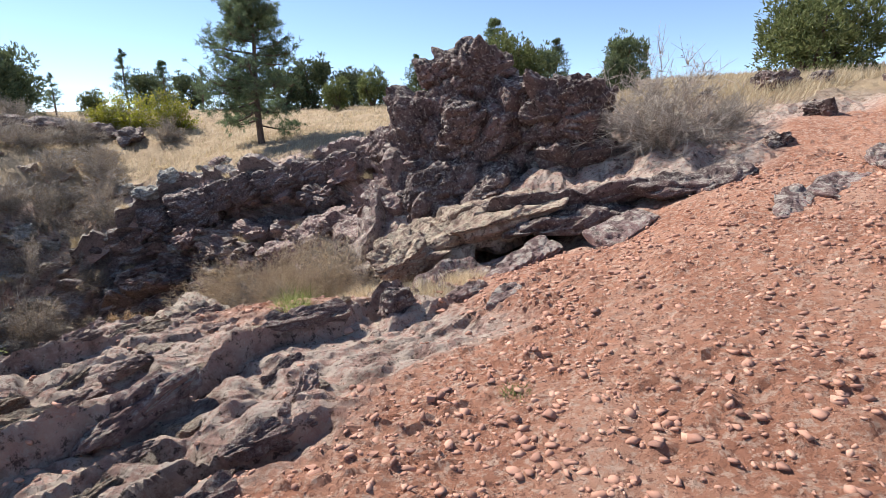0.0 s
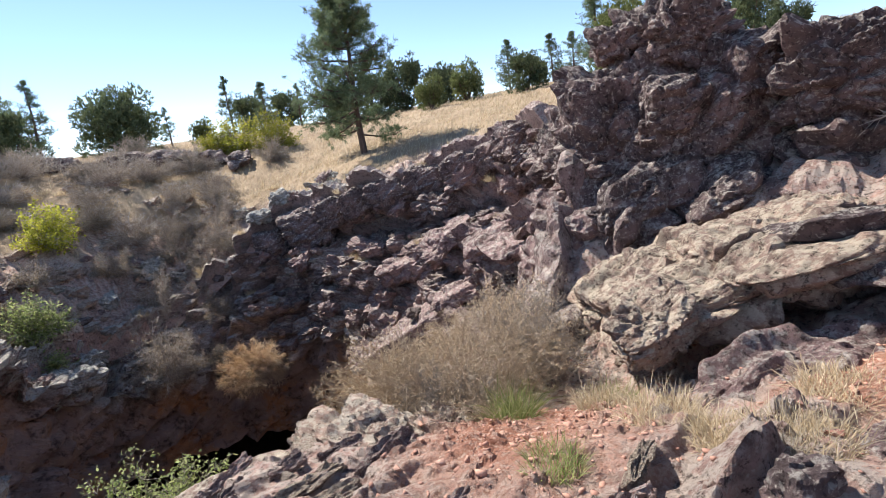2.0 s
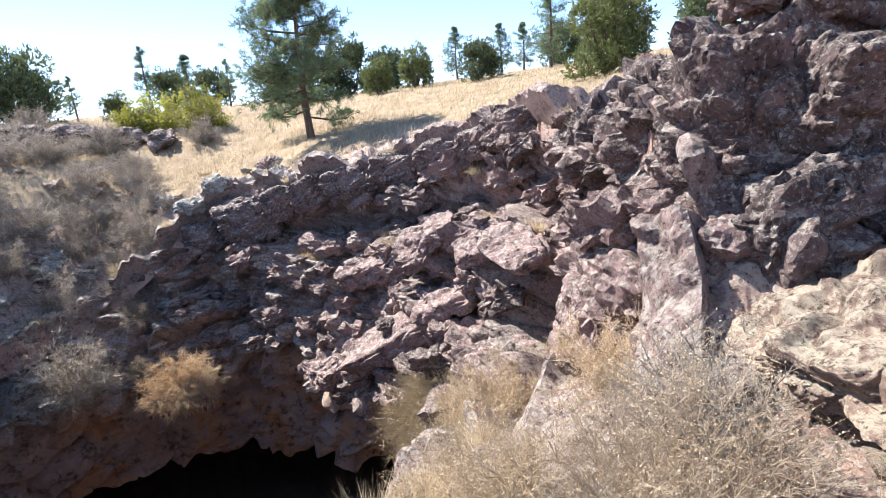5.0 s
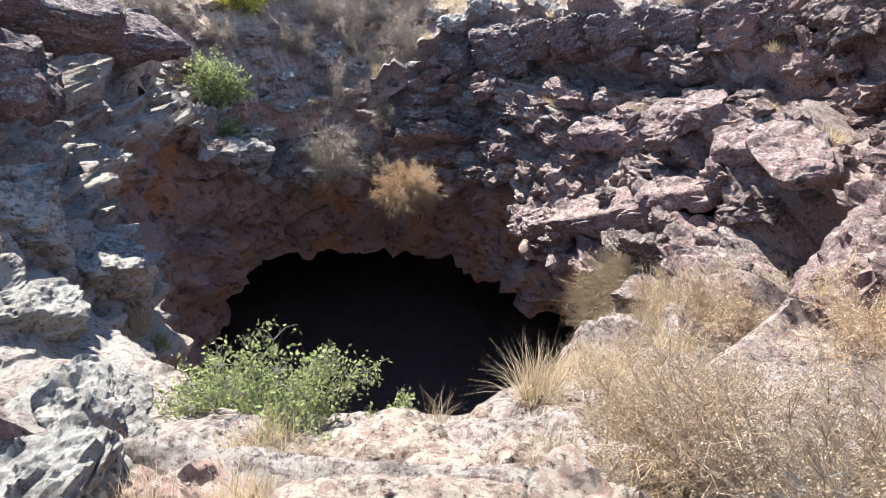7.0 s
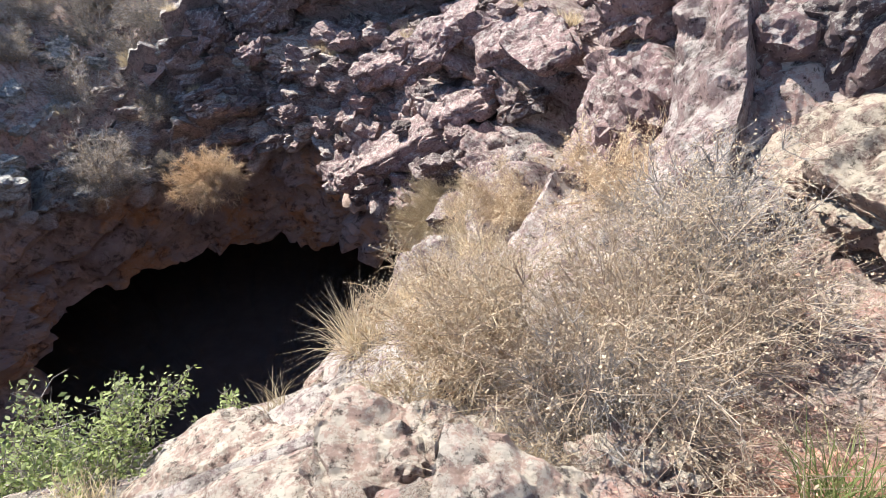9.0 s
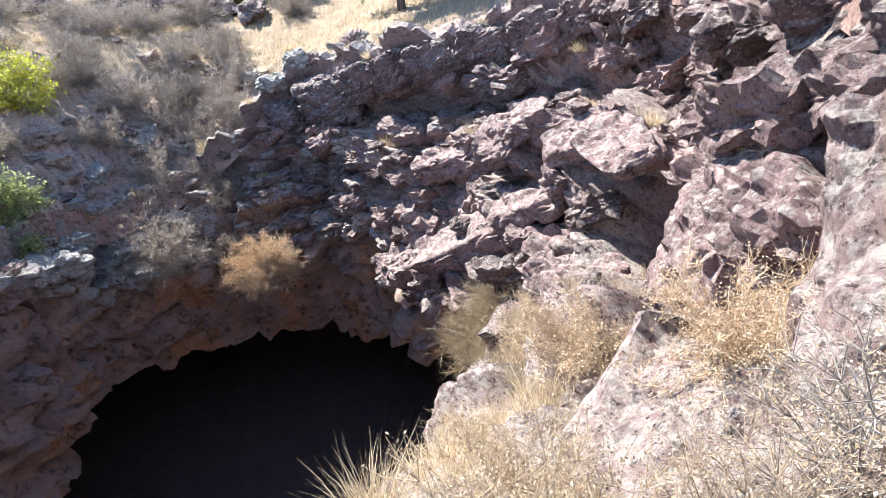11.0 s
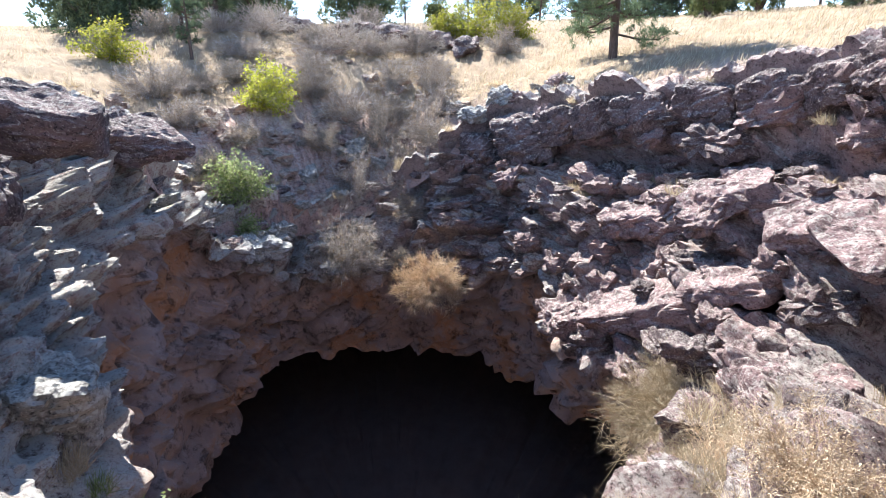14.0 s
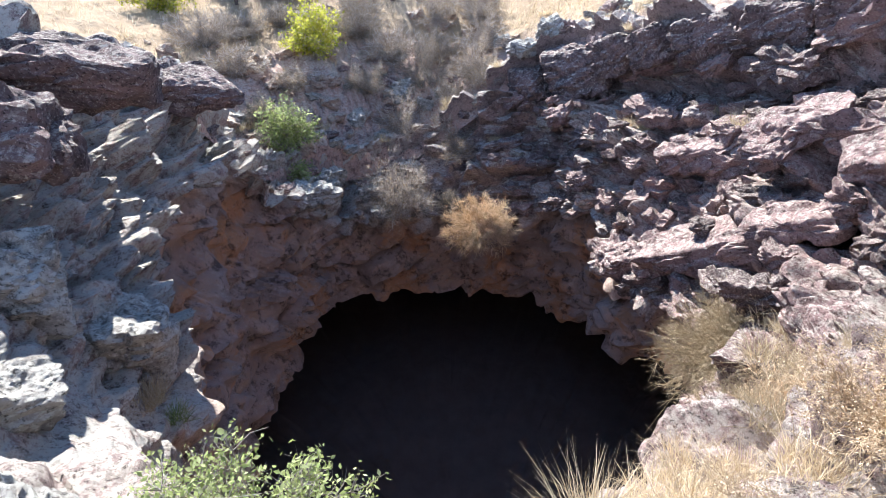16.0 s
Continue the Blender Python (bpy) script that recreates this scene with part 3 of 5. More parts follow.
def rock_mesh(name, size, seed, mat, level=5, square=0.55, relief=1.0, grain=(0.9, 0.7, 0.4)):
    """A block broken along flat faces, with cracks, beds and a pitted skin."""
    v, f = _ICO[level]
    rng = np.random.default_rng(seed + 1000)
    box = np.concatenate([np.eye(3), -np.eye(3)]) + rng.normal(0, 0.16, (6, 3))
    cut = rng.normal(size=(11, 3))
    planes = np.concatenate([box, cut])
    planes /= np.linalg.norm(planes, axis=1)[:, None]
    reach = np.concatenate([rng.uniform(0.85, 1.05, 6), rng.uniform(0.88, 1.08, 11) + 0.5 * (0.7 - square)])
    r = (np.clip(v @ planes.T / reach, 0, None) ** 16).sum(1) ** (-1 / 16)
    p = v * r[:, None] * np.array(size)
    nn = v / np.array(size)
    nn /= np.linalg.norm(nn, axis=1)[:, None]
    s = p + seed * 13.7
    unit = min(1.0, max(size))
    thin = min(1.0, 2.2 * min(size) / max(size))
    d = blocky(s, tuple(g * unit for g in grain), seed, 0.8, 0.6) * 0.15 + blocky(s, tuple(g * 0.42 * unit for g in grain), seed + 5, 0.6) * 0.065 + fbm(s * (1.2 / unit), 4, seed) * 0.08
    d = d + (ledges(s, 0.36 * unit, seed) - 0.3) * 0.07 + billow(s * (2.2 / unit), 5, seed + 9, 0.6) * 0.09 + billow(s * (9 / unit), 3, seed + 7, 0.6) * 0.035
    p = p + nn * (d * relief * unit * thin)[:, None]
    return mesh_ob(name, p, f, mat)


def boulder(name, at, size, turn, seed, mat, label, level=5, category="rock", group="", square=0.55, relief=1.0, grain=(0.9, 0.7, 0.4)):
    ob = new(name, rock_mesh(name, size, seed, mat, level, square, relief, grain))
    ob.matrix_world = pose(*at, *turn)
    return tagged(ob, label, category, group)


def crag(root, at, size, turn, seed, mat, label, level=5):
    """One boulder of the outcrop, a part of it."""
    ob = new("boulder", rock_mesh("boulder", size, seed, mat, level, 0.8, 1.3, (1.0, 0.8, 0.6)))
    ob.parent = root
    ob.matrix_local = pose(*at, *turn)
    tagged(ob, label)


def outcrops():
    root = tagged(new("rock_outcrop"), "tall outcrop of dark cracked basalt boulders at the pit's edge", "rock outcrop")
    L = "dark basalt outcrop, deeply cracked, standing on the pit's edge"
    crag(root, (0.5, 9.6, 0.9), (1.15, 1.0, 1.35), (8, -6, 20), 1, BASALT, L, 6)
    crag(root, (0.5, 9.55, 2.28), (0.66, 0.6, 0.5), (10, 14, 30), 2, BASALT, "dark basalt block on top of the outcrop", 6)
    crag(root, (-0.22, 9.6, 2.3), (0.34, 0.34, 0.25), (0, -14, 10), 3, BASALT, "jutting dark basalt head at the top of the outcrop", 5)
    crag(root, (0.45, 9.15, 1.3), (0.75, 0.5, 0.5), (18, -22, -12), 10, BASALT, "big slanting face of dark basalt with a reddish break", 6)
    crag(root, (1.2, 9.3, 1.7), (0.6, 0.6, 0.6), (0, 24, 15), 16, BASALT, "dark basalt shoulder sloping off the outcrop", 5)
    crag(root, (-0.35, 9.7, 0.9), (0.85, 1.0, 1.1), (0, 10, 0), 4, BASALT, "pitted basalt shoulder with pale lichen below the outcrop", 6)
    crag(root, (1.85, 8.6, 1.5), (0.62, 0.6, 0.6), (14, 12, -20), 5, BASALT, "rounded dark basalt boulder leaning on the outcrop", 6)
    crag(root, (2.0, 8.9, 0.75), (0.7, 0.75, 0.6), (0, 0, 30), 6, BASALT, "dark basalt boulder at the foot of the outcrop", 5)
    crag(root, (-0.1, 8.75, 0.35), (0.75, 0.5, 0.55), (0, -10, 30), 7, BASALT, "dark broken basalt at the foot of the outcrop", 5)
    crag(root, (0.75, 8.5, 0.45), (0.6, 0.45, 0.4), (6, -12, 10), 17, BASALT, "dark broken basalt under the slanting face", 5)
    crag(root, (-0.75, 9.1, -0.1), (0.6, 0.6, 0.6), (0, -14, 50), 18, RED_ROCK, "reddish basalt with yellow lichen below the outcrop", 5)
    crag(root, (-1.0, 9.75, -0.8), (0.65, 0.95, 0.95), (0, -8, 10), 33, RED_ROCK, "reddish face of rock below the outcrop", 5)
    crag(root, (-0.6, 11.5, 1.05), (0.6, 1.1, 0.95), (0, 10, 0), 8, BASALT, "basalt crag with orange lichen behind the outcrop", 5)
    crag(root, (-1.15, 13.2, 0.75), (0.6, 0.9, 0.6), (0, 10, 20), 9, BASALT, "basalt crag at the meadow's edge", 5)
    boulder("ledge_rock", (0.3, 6.8, 0.05), (0.95, 0.6, 0.26), (-8, -20, 14), 11, LEDGE_ROCK, "pale lichen-covered ledge of rock jutting over the path", 6, grain=(1.0, 0.7, 0.3), relief=1.2)
    boulder("ledge_rock", (-0.42, 6.35, -0.1), (0.36, 0.3, 0.24), (10, -16, 30), 12, LEDGE_ROCK, "pale boulder at the end of the overhanging ledge", 6)
    boulder("ledge_rock", (0.75, 6.45, 0.33), (0.7, 0.4, 0.14), (-8, -14, 4), 20, LEDGE_ROCK, "flat-topped lichened bed of the overhanging ledge", 6, grain=(1.2, 0.8, 0.2), relief=1.2)
    boulder("ledge_rock", (1.75, 6.75, 0.5), (1.1, 0.45, 0.14), (-8, -8, 4), 13, BASALT, "dark bedded rock ledge beside the dirt", 6, grain=(1.0, 0.8, 0.16), relief=1.5)
    boulder("ledge_rock", (1.5, 6.2, 0.36), (0.8, 0.3, 0.13), (4, -8, 8), 19, BASALT, "low dark bed of rock beside the dirt", 6, grain=(1.0, 0.8, 0.16), relief=1.5)
    boulder("ledge_rock", (2.75, 6.2, 0.74), (0.75, 0.3, 0.13), (2, -6, -6), 31, BASALT, "low dark bed of rock at the dirt's upper edge", 6, grain=(1.0, 0.8, 0.16), relief=1.5)
    boulder("ledge_rock", (0.35, 5.75, -0.25), (0.8, 0.3, 0.16), (4, -10, 14), 14, RED_ROCK, "low bedded ledge under the overhang", 6, grain=(1.0, 0.8, 0.16), relief=1.5)
    boulder("ledge_rock", (-0.25, 7.6, -0.14), (0.8, 0.65, 0.3), (-8, -20, 20), 15, LEDGE_ROCK, "pale shelf of rock behind the overhanging ledge", 6, grain=(1.0, 0.8, 0.3), relief=1.1)
    boulder("ledge_rock", (0.7, 7.5, 0.28), (0.8, 0.6, 0.22), (-8, -14, 10), 32, LEDGE_ROCK, "lichened shelf of rock between ledge and outcrop", 6, grain=(1.0, 0.8, 0.3), relief=1.2)


outcrops()


# ---- slabs and blocks in the walls ----
def wall_rocks():
    G = "blocks of the pit wall"
    lab = "smooth reddish slab of basalt in the pit wall"
    boulder("rock_slab", (-3.0, 15.1, -1.25), (0.66, 0.5, 0.34), (30, -20, -20), 21, RED_ROCK, lab, 5, group=G, relief=0.6, grain=(1.6, 1.2, 0.5))
    boulder("rock_slab", (-2.4, 13.9, -1.02), (0.62, 0.8, 0.24), (6, -12, 25), 22, RED_ROCK, "pale nose of rock beside the reddish slab", 5, group=G)
    boulder("rock_slab", (-5.3, 16.6, -3.85), (1.6, 0.75, 0.42), (22, -24, -18), 23, RED_ROCK, "long cracked reddish slab jutting from the pit wall", 5, group=G, relief=0.9, grain=(0.9, 0.9, 0.4))
    boulder("rock_slab", (-6.3, 17.1, -4.6), (0.8, 0.6, 0.36), (20, -10, -10), 24, RED_ROCK, "broken reddish block under the cracked slab", 5, group=G)
    boulder("rock_nose", (-7.6, 17.9, -5.35), (0.75, 0.6, 0.42), (10, -6, 30), 25, RED_ROCK, "ragged nose of rock hanging over the cave mouth", 5, group=G)
    boulder("rock_nose", (-9.7, 20.2, -4.9), (0.45, 0.35, 0.22), (0, 10, 20), 26, PALE_ROCK, "pale oval stone lodged in the pit wall", 4, group=G)
    boulder("rock_pillar", (-1.2, 10.75, -1.6), (0.68, 0.9, 1.5), (0, 6, 10), 27, RED_ROCK, "upright pillar of reddish rock beside a dark alcove", 5, group=G, relief=0.8)
    boulder("rock_slab", (-2.7, 12.7, -2.85), (0.65, 0.65, 0.26), (10, -16, 20), 28, RED_ROCK, "pale lichened slab below the alcove", 5, group=G)
    boulder("rock_slab", (-3.4, 14.6, -4.0), (0.7, 0.8, 0.45), (10, -10, 30), 29, RED_ROCK, "reddish rock below the alcove", 5, group=G)
    boulder("rock_slab", (-3.7, 15.6, -2.55), (0.9, 0.6, 0.22), (12, -20, -20), 42, RED_ROCK, "flat bed of rock jutting under the reddish slab", 5, group=G)
    boulder("rock_slab", (-4.4, 17.0, -1.4), (0.9, 0.6, 0.3), (14, -20, -15), 43, RED_ROCK, "pale lichened shelf of the pit wall", 5, group=G)
    boulder("rock_slab", (-6.4, 18.9, -2.6), (1.0, 0.7, 0.4), (14, -22, -20), 44, RED_ROCK, "broad lichened shelf of the pit wall", 5, group=G)
    for i, (x, y, z, w, t, h, turn) in enumerate(((-13.4, 22.9, -2.2, 0.8, 0.7, 0.7, -20), (-11.6, 22.75, -1.55, 1.3, 0.8, 0.85, -8), (-9.9, 22.1, -0.95, 0.62, 0.6, 0.6, -24), (-8.6, 21.2, -0.62, 0.66, 0.6, 0.58, -30), (-7.0, 20.5, -0.25, 0.74, 0.6, 0.56, -22), (-5.5, 20.1, 0.05, 0.72, 0.6, 0.5, -14), (-4.1, 19.5, 0.35, 0.7, 0.6, 0.5, -24), (-2.95, 18.8, 0.7, 0.6, 0.6, 0.5, -38), (-2.1, 17.5, 1.0, 0.7, 0.6, 0.5, -55))):
        boulder("rim_block", (x, y, z), (w, t, h), (4, -10, turn), 30 + i, BASALT, "dark squared basalt block in the pit's rim", 5, group="blocks along the rim", square=0.3, relief=0.7)
    boulder("rim_block", (-2.15, 18.6, 1.4), (0.42, 0.3, 0.2), (0, 0, 20), 41, BASALT, "dark knob of basalt on the meadow's edge", 4)
    for i, (x, y, z, a, b, c) in enumerate(((-13.3, 8.5, 0.2, 1.6, 0.8, 0.5), (-15.6, 11.3, -0.7, 1.4, 0.8, 0.5), (-11.2, 6.8, -0.2, 1.0, 0.7, 0.5), (-10.0, 6.5, -1.6, 0.6, 0.5, 0.5), (-10.2, 7.4, -3.0, 0.6, 0.6, 0.6), (-8.6, 5.9, -2.1, 0.5, 0.4, 0.3), (-17.4, 15.4, -4.8, 0.9, 0.7, 0.4), (-16.3, 17.9, -6.0, 0.7, 0.45, 0.22))):
        boulder("wall_rock", (x, y, z), (a, b, c), (6, 8, 40 + 11 * i), 50 + i, GREY_ROCK if i >= 3 else BASALT, "grey lichened rock of the shaded pit wall", 5, group="grey rocks of the shaded wall")
    for i, (x, y, z, a, b, c) in enumerate(((-3.75, 5.6, -1.1, 0.7, 0.45, 0.15), (-4.6, 6.3, -1.98, 0.7, 0.5, 0.16), (-3.6, 6.7, -1.8, 0.45, 0.35, 0.15), (-4.1, 7.5, -2.42, 0.35, 0.3, 0.16), (-5.9, 4.9, -1.65, 0.5, 0.4, 0.25), (-6.6, 5.4, -1.85, 0.55, 0.4, 0.25), (-2.35, 5.5, -0.62, 0.4, 0.28, 0.16), (-2.9, 5.9, -0.95, 0.45, 0.35, 0.2), (-2.0, 5.9, -0.75, 0.28, 0.22, 0.2))):
        boulder("slab_rock", (x, y, z), (a, b, c), (-8, -14, 25 + 23 * i), 70 + i, GREY_ROCK if x < -5 else PALE_ROCK, "pale lichen-crusted rock slab on the pit's near edge", 5, group="pale slabs of the near edge", grain=(0.7, 0.5, 0.2), relief=0.9)
    for i, (x, y, z, a, b, c) in enumerate(((-1.3, 2.75, -0.06, 0.34, 0.10, 0.1), (0.75, 5.3, 0.05, 0.3, 0.12, 0.06), (1.0, 5.6, 0.1, 0.36, 0.16, 0.07), (0.35, 4.7, -0.02, 0.22, 0.09, 0.06), (0.65, 4.2, 0.1, 0.2, 0.09, 0.05), (3.0, 4.8, 0.7, 0.35, 0.14, 0.08), (3.6, 5.2, 0.8, 0.5, 0.2, 0.09), (1.9, 5.6, 0.4, 0.42, 0.2, 0.07), (4.3, 5.6, 1.0, 0.4, 0.2, 0.1))):
        boulder("slab_rock", (x, y, z), (a, b, c), (6, -12, 62 - 9 * (i % 4)), 90 + i, RED_ROCK, "tilted reddish rock rib in the dirt", 5, group="rock ribs in the dirt", grain=(1.2, 0.7, 0.25))
    boulder("block", (-0.2, 4.3, 0.02), (0.12, 0.1, 0.14), (10, 5, 30), 110, BASALT, "dark angular block of basalt in dry grass", 4, square=0.35)
    for i, (x, y, s) in enumerate(((5.9, 10.8, 0.36), (6.8, 11.0, 0.26), (4.6, 10.6, 0.18), (5.2, 8.2, 0.2), (4.2, 8.8, 0.18), (6.4, 8.0, 0.24), (4.0, 7.0, 0.16), (7.6, 10.0, 0.3))):
        boulder("hill_rock", (x, y, hz(x, y) + s * 0.2), (s, s * 0.8, s * 0.6), (0, 0, 40 * i), 120 + i, BASALT, "dark weathered rock in dry grass on the rise", 4, group="rocks on the rise")
    for i, (x, y, s) in enumerate(((-23.5, 30.0, 1.0), (-21.8, 30.6, 0.9), (-25.5, 29.0, 0.9), (-28.0, 27.0, 0.8), (-19.5, 31.0, 0.7))):
        boulder("hill_rock", (x, y, hz(x, y) + 0.25), (s * 1.5, s, s * 0.6), (0, 0, 30 + 20 * i), 130 + i, BASALT, "low dark rock ledge across the far bank", 4, group="rocks of the far bank", grain=(1.2, 0.9, 0.25))


wall_rocks()


def wall_stones():
    """Angular stones that stick out of the bedded wall, each along its bed."""
    rng = np.random.default_rng(64)
    at, way, uu = WALL_FACE
    kinds = [rock_mesh("stone", (1, 0.72, 0.46), 400 + k, (RED_ROCK, RED_ROCK, BASALT)[k % 3], 4, 0.5, 1.25, (0.9, 0.7, 0.3)) for k in range(15)]
    wall = bpy.data.objects["wall_pit"]
    put_at, put_s = [], []
    for step in range(60000):
        if len(put_at) >= 300:
            break
        k = rng.integers(len(at))
        s = 0.20 + 0.62 * rng.uniform() ** 1.8
        if step > 6000:
            s = 0.16 + 0.25 * rng.uniform()
        q = at[k]
        if np.linalg.norm((q - (-2.1, 12.9, -1.65)) / (1.4, 1.3, 0.9)) < 1:
            continue
        if put_at and (np.linalg.norm(np.array(put_at) - q, axis=1) < 0.62 * (np.array(put_s) + s)).any():
            continue
        n = way[k]
        yaw = math.degrees(math.atan2(n[1], n[0])) + 90 + rng.normal(0, 18)
        ob = new("stone", kinds[rng.integers(15)])
        ob.parent = wall
        g = rng.uniform(0.8, 1.2, 3)
        ob.matrix_world = pose(*(q + n * s * 0.05), rng.normal(6, 9), rng.normal(-14, 9) * (1 if rng.uniform() < 0.9 else -1), yaw) @ Matrix.Diagonal((s * g[0], s * g[1], s * g[2], 1))
        put_at.append(q)
        put_s.append(s)


wall_stones()


def rib_rocks():
    """Thin angular plates that stand out of the ground along the tilted beds, beside the dirt."""
    rng = np.random.default_rng(52)
    kinds = [rock_mesh("rib_rock", (1, 0.34, 0.30), 380 + k, (RED_ROCK, LEDGE_ROCK, PINK_ROCK)[k % 3], 4, 0.4, 1.5, (0.8, 0.4, 0.2)) for k in range(9)]
    made = 0
    while made < 90:
        x, y = rng.uniform(-3.6, 1.2), rng.uniform(1.3, 5.4)
        d = float(dirt_mask(np.array([x]), np.array([y]))[0])
        if d > 0.85 or math.hypot(x + 1.35, y - 5.3) < 0.8 or (x > -0.7 and y > 2.9):
            continue
        p = np.array([x]), np.array([y])
        z = height(*p)
        z = float((z + ground_relief(*p, z, dirt_mask(*p), meadow_mask(*p)))[0])
        s = 0.07 + 0.22 * rng.uniform() ** 1.6
        ob = new("rib_rock", kinds[made % 9])
        ob.matrix_world = pose(x, y, z + s * 0.02, rng.uniform(12, 34), rng.uniform(-12, 4), 57 + rng.normal(0, 12)) @ Matrix.Diagonal((s * rng.uniform(0.8, 1.6), s, s, 1))
        tagged(ob, "thin tilted plate of reddish rock standing out of the ground", "rock", "rock ribs in the dirt")
        made += 1


rib_rocks()


def bank_rubble():
    """Lichened stones lying in steps on the broken bank above the cave."""
    rng = np.random.default_rng(46)
    kinds = [rock_mesh("bank_rock", (1, 0.8, 0.5), 340 + k, GREY_ROCK if k % 3 else RED_ROCK, 4, 0.45, 1.2) for k in range(9)]
    spots = []
    for i in range(200):
        u = rng.uniform(2.6, 7.2)
        q = loop(RIM, np.array([u]))[0]
        low = loop(LIP, np.array([u]))[0]
        f = rng.uniform(-1.6, 0.9)
        x, y = q[:2] + (low[:2] - q[:2]) * max(f, 0) + (q[:2] - PIT) * max(-f, 0) * 0.22 + rng.normal(0, 0.35, 2)
        s = 0.14 + 0.42 * rng.uniform() ** 2
        z = surface(x, y)
        if z > -7:
            spots.append((x, y, z, s))
    for i, (x, y, z, s) in enumerate(spots):
        ob = new("bank_rock", kinds[i % 9])
        ob.matrix_world = pose(x, y, z + s * 0.06, rng.uniform(-14, 14), rng.uniform(-14, 14), rng.uniform(0, 360)) @ Matrix.Diagonal((s, s, s, 1))
        tagged(ob, "grey lichened stone lying on the broken bank above the cave", "rock", "stones of the bank")


bank_rubble()


def rubble():
    rng = np.random.default_rng(31)
    dark = [rock_mesh("rubble_rock", (1, 0.8, 0.55), 300 + k, BASALT, 3, 0.45, 1.2) for k in range(4)]
    pale = [rock_mesh("rubble_rock", (1, 0.8, 0.5), 310 + k, PALE_ROCK, 3, 0.45, 1.2) for k in range(4)]
    made = 0
    while made < 300:
        if made < 110:
            x, y, s = rng.uniform(-25, -15.5), rng.uniform(13, 27), 0.12 + 0.4 * rng.uniform() ** 2.2
        elif made < 220:
            q = RIM_LINE[rng.integers(18, 70)]
            x, y, s = q[0] + rng.normal(0, 1.0), q[1] + rng.normal(0, 1.0), 0.1 + 0.25 * rng.uniform() ** 2
        else:
            x, y, s = rng.uniform(-6.5, 0.6), rng.uniform(1.8, 7.4), 0.04 + 0.12 * rng.uniform() ** 2
        p = np.array([x]), np.array([y])
        if in_poly(*p, RIM_LINE[:, :2])[0] or (made >= 220 and dirt_mask(*p)[0] > 0.6):
            continue
        z = height(*p)
        z = float((z + ground_relief(*p, z, dirt_mask(*p), meadow_mask(*p)))[0])
        ob = new("rubble_rock", (dark if made % 3 and 110 <= made < 220 else pale)[made % 4])
        ob.matrix_world = pose(x, y, z - s * 0.12, rng.uniform(-20, 20), rng.uniform(-20, 20), rng.uniform(0, 360)) @ Matrix.Diagonal((s, s, s, 1))
        tagged(ob, "loose lichened rock among the rubble round the pit", "rock", "rubble round the pit")
        made += 1


rubble()


# ---- plants ----
def tri_mesh(name, v, tris, mat):
    me = bpy.data.meshes.new(name)
    v, tris = np.asarray(v, np.float32), np.asarray(tris, np.int32)
    me.vertices.add(len(v))
    me.vertices.foreach_set("co", v.ravel())
    me.loops.add(tris.size)
    me.loops.foreach_set("vertex_index", tris.ravel())
    me.polygons.add(len(tris))
    me.polygons.foreach_set("loop_start", np.arange(len(tris), dtype=np.int32) * 3)
    me.materials.append(mat)
    me.update(calc_edges=True)
    return me


def unit(a):
    return a / (np.linalg.norm(a, axis=-1, keepdims=True) + 1e-9)


def prisms(a, b, r0, r1, sides=3):
    """Tapered prisms from points a to points b."""
    w = unit(b - a)
    s = unit(np.cross(w, np.where(np.abs(w[:, 2:3]) < 0.9, (0, 0, 1.0), (1.0, 0, 0))))
    t = np.cross(w, s)
    r0, r1 = np.broadcast_to(r0, len(a))[:, None], np.broadcast_to(r1, len(a))[:, None]
    ring0, ring1 = [], []
    for k in range(sides):
        d = s * math.cos(2 * math.pi * k / sides) + t * math.sin(2 * math.pi * k / sides)
        ring0.append(a + d * r0)
        ring1.append(b + d * r1)
    v = np.stack(ring0 + ring1, 1)
    base = (np.arange(len(a)) * 2 * sides)[:, None]
    f = []
    for k in range(sides):
        k2 = (k + 1) % sides
        f += [base + np.array([[k, k2, sides + k2]]), base + np.array([[k, sides + k2, sides + k]])]
    return v.reshape(-1, 3), np.concatenate(f)


def blades(at, way, length, width, bend, rng):
    """Curved, tapering blades that start at the points and droop by bend."""
    n = len(at)
    length, width = np.broadcast_to(length, n)[:, None], np.broadcast_to(width, n)[:, None]
    side = unit(np.cross(way, rng.normal(size=(n, 3))))
    droop = np.array([0, 0, -1.0]) * np.broadcast_to(bend, n)[:, None]
    p1 = at + way * length * 0.5 + droop * length * 0.12
    p2 = at + way * length * 0.95 + droop * length * 0.5
    v = np.stack([at - side * width / 2, at + side * width / 2, p1 - side * width * 0.4, p1 + side * width * 0.4, p2], 1)
    b = (np.arange(n) * 5)[:, None]
    f = np.concatenate([b + np.array([[0, 1, 3]]), b + np.array([[0, 3, 2]]), b + np.array([[2, 3, 4]])])
    return v.reshape(-1, 3), f


def leaves(at, size, rng, flat=0.0):
    """Small pointed leaves, folded along the rib, at the points."""
    n = len(at)
    size = np.broadcast_to(size, n)[:, None]
    w = unit(rng.normal(size=(n, 3)) + np.array([0, 0, 0.5]))
    s = unit(np.cross(w, rng.normal(size=(n, 3))))
    fold = np.cross(w, s) * 0.25
    v = np.stack([at - w * size, at + (s + fold) * size * 0.5, at + w * size, at + (-s + fold) * size * 0.5], 1)
    b = (np.arange(n) * 4)[:, None]
    return v.reshape(-1, 3), np.concatenate([b + np.array([[0, 1, 2]]), b + np.array([[0, 2, 3]])])


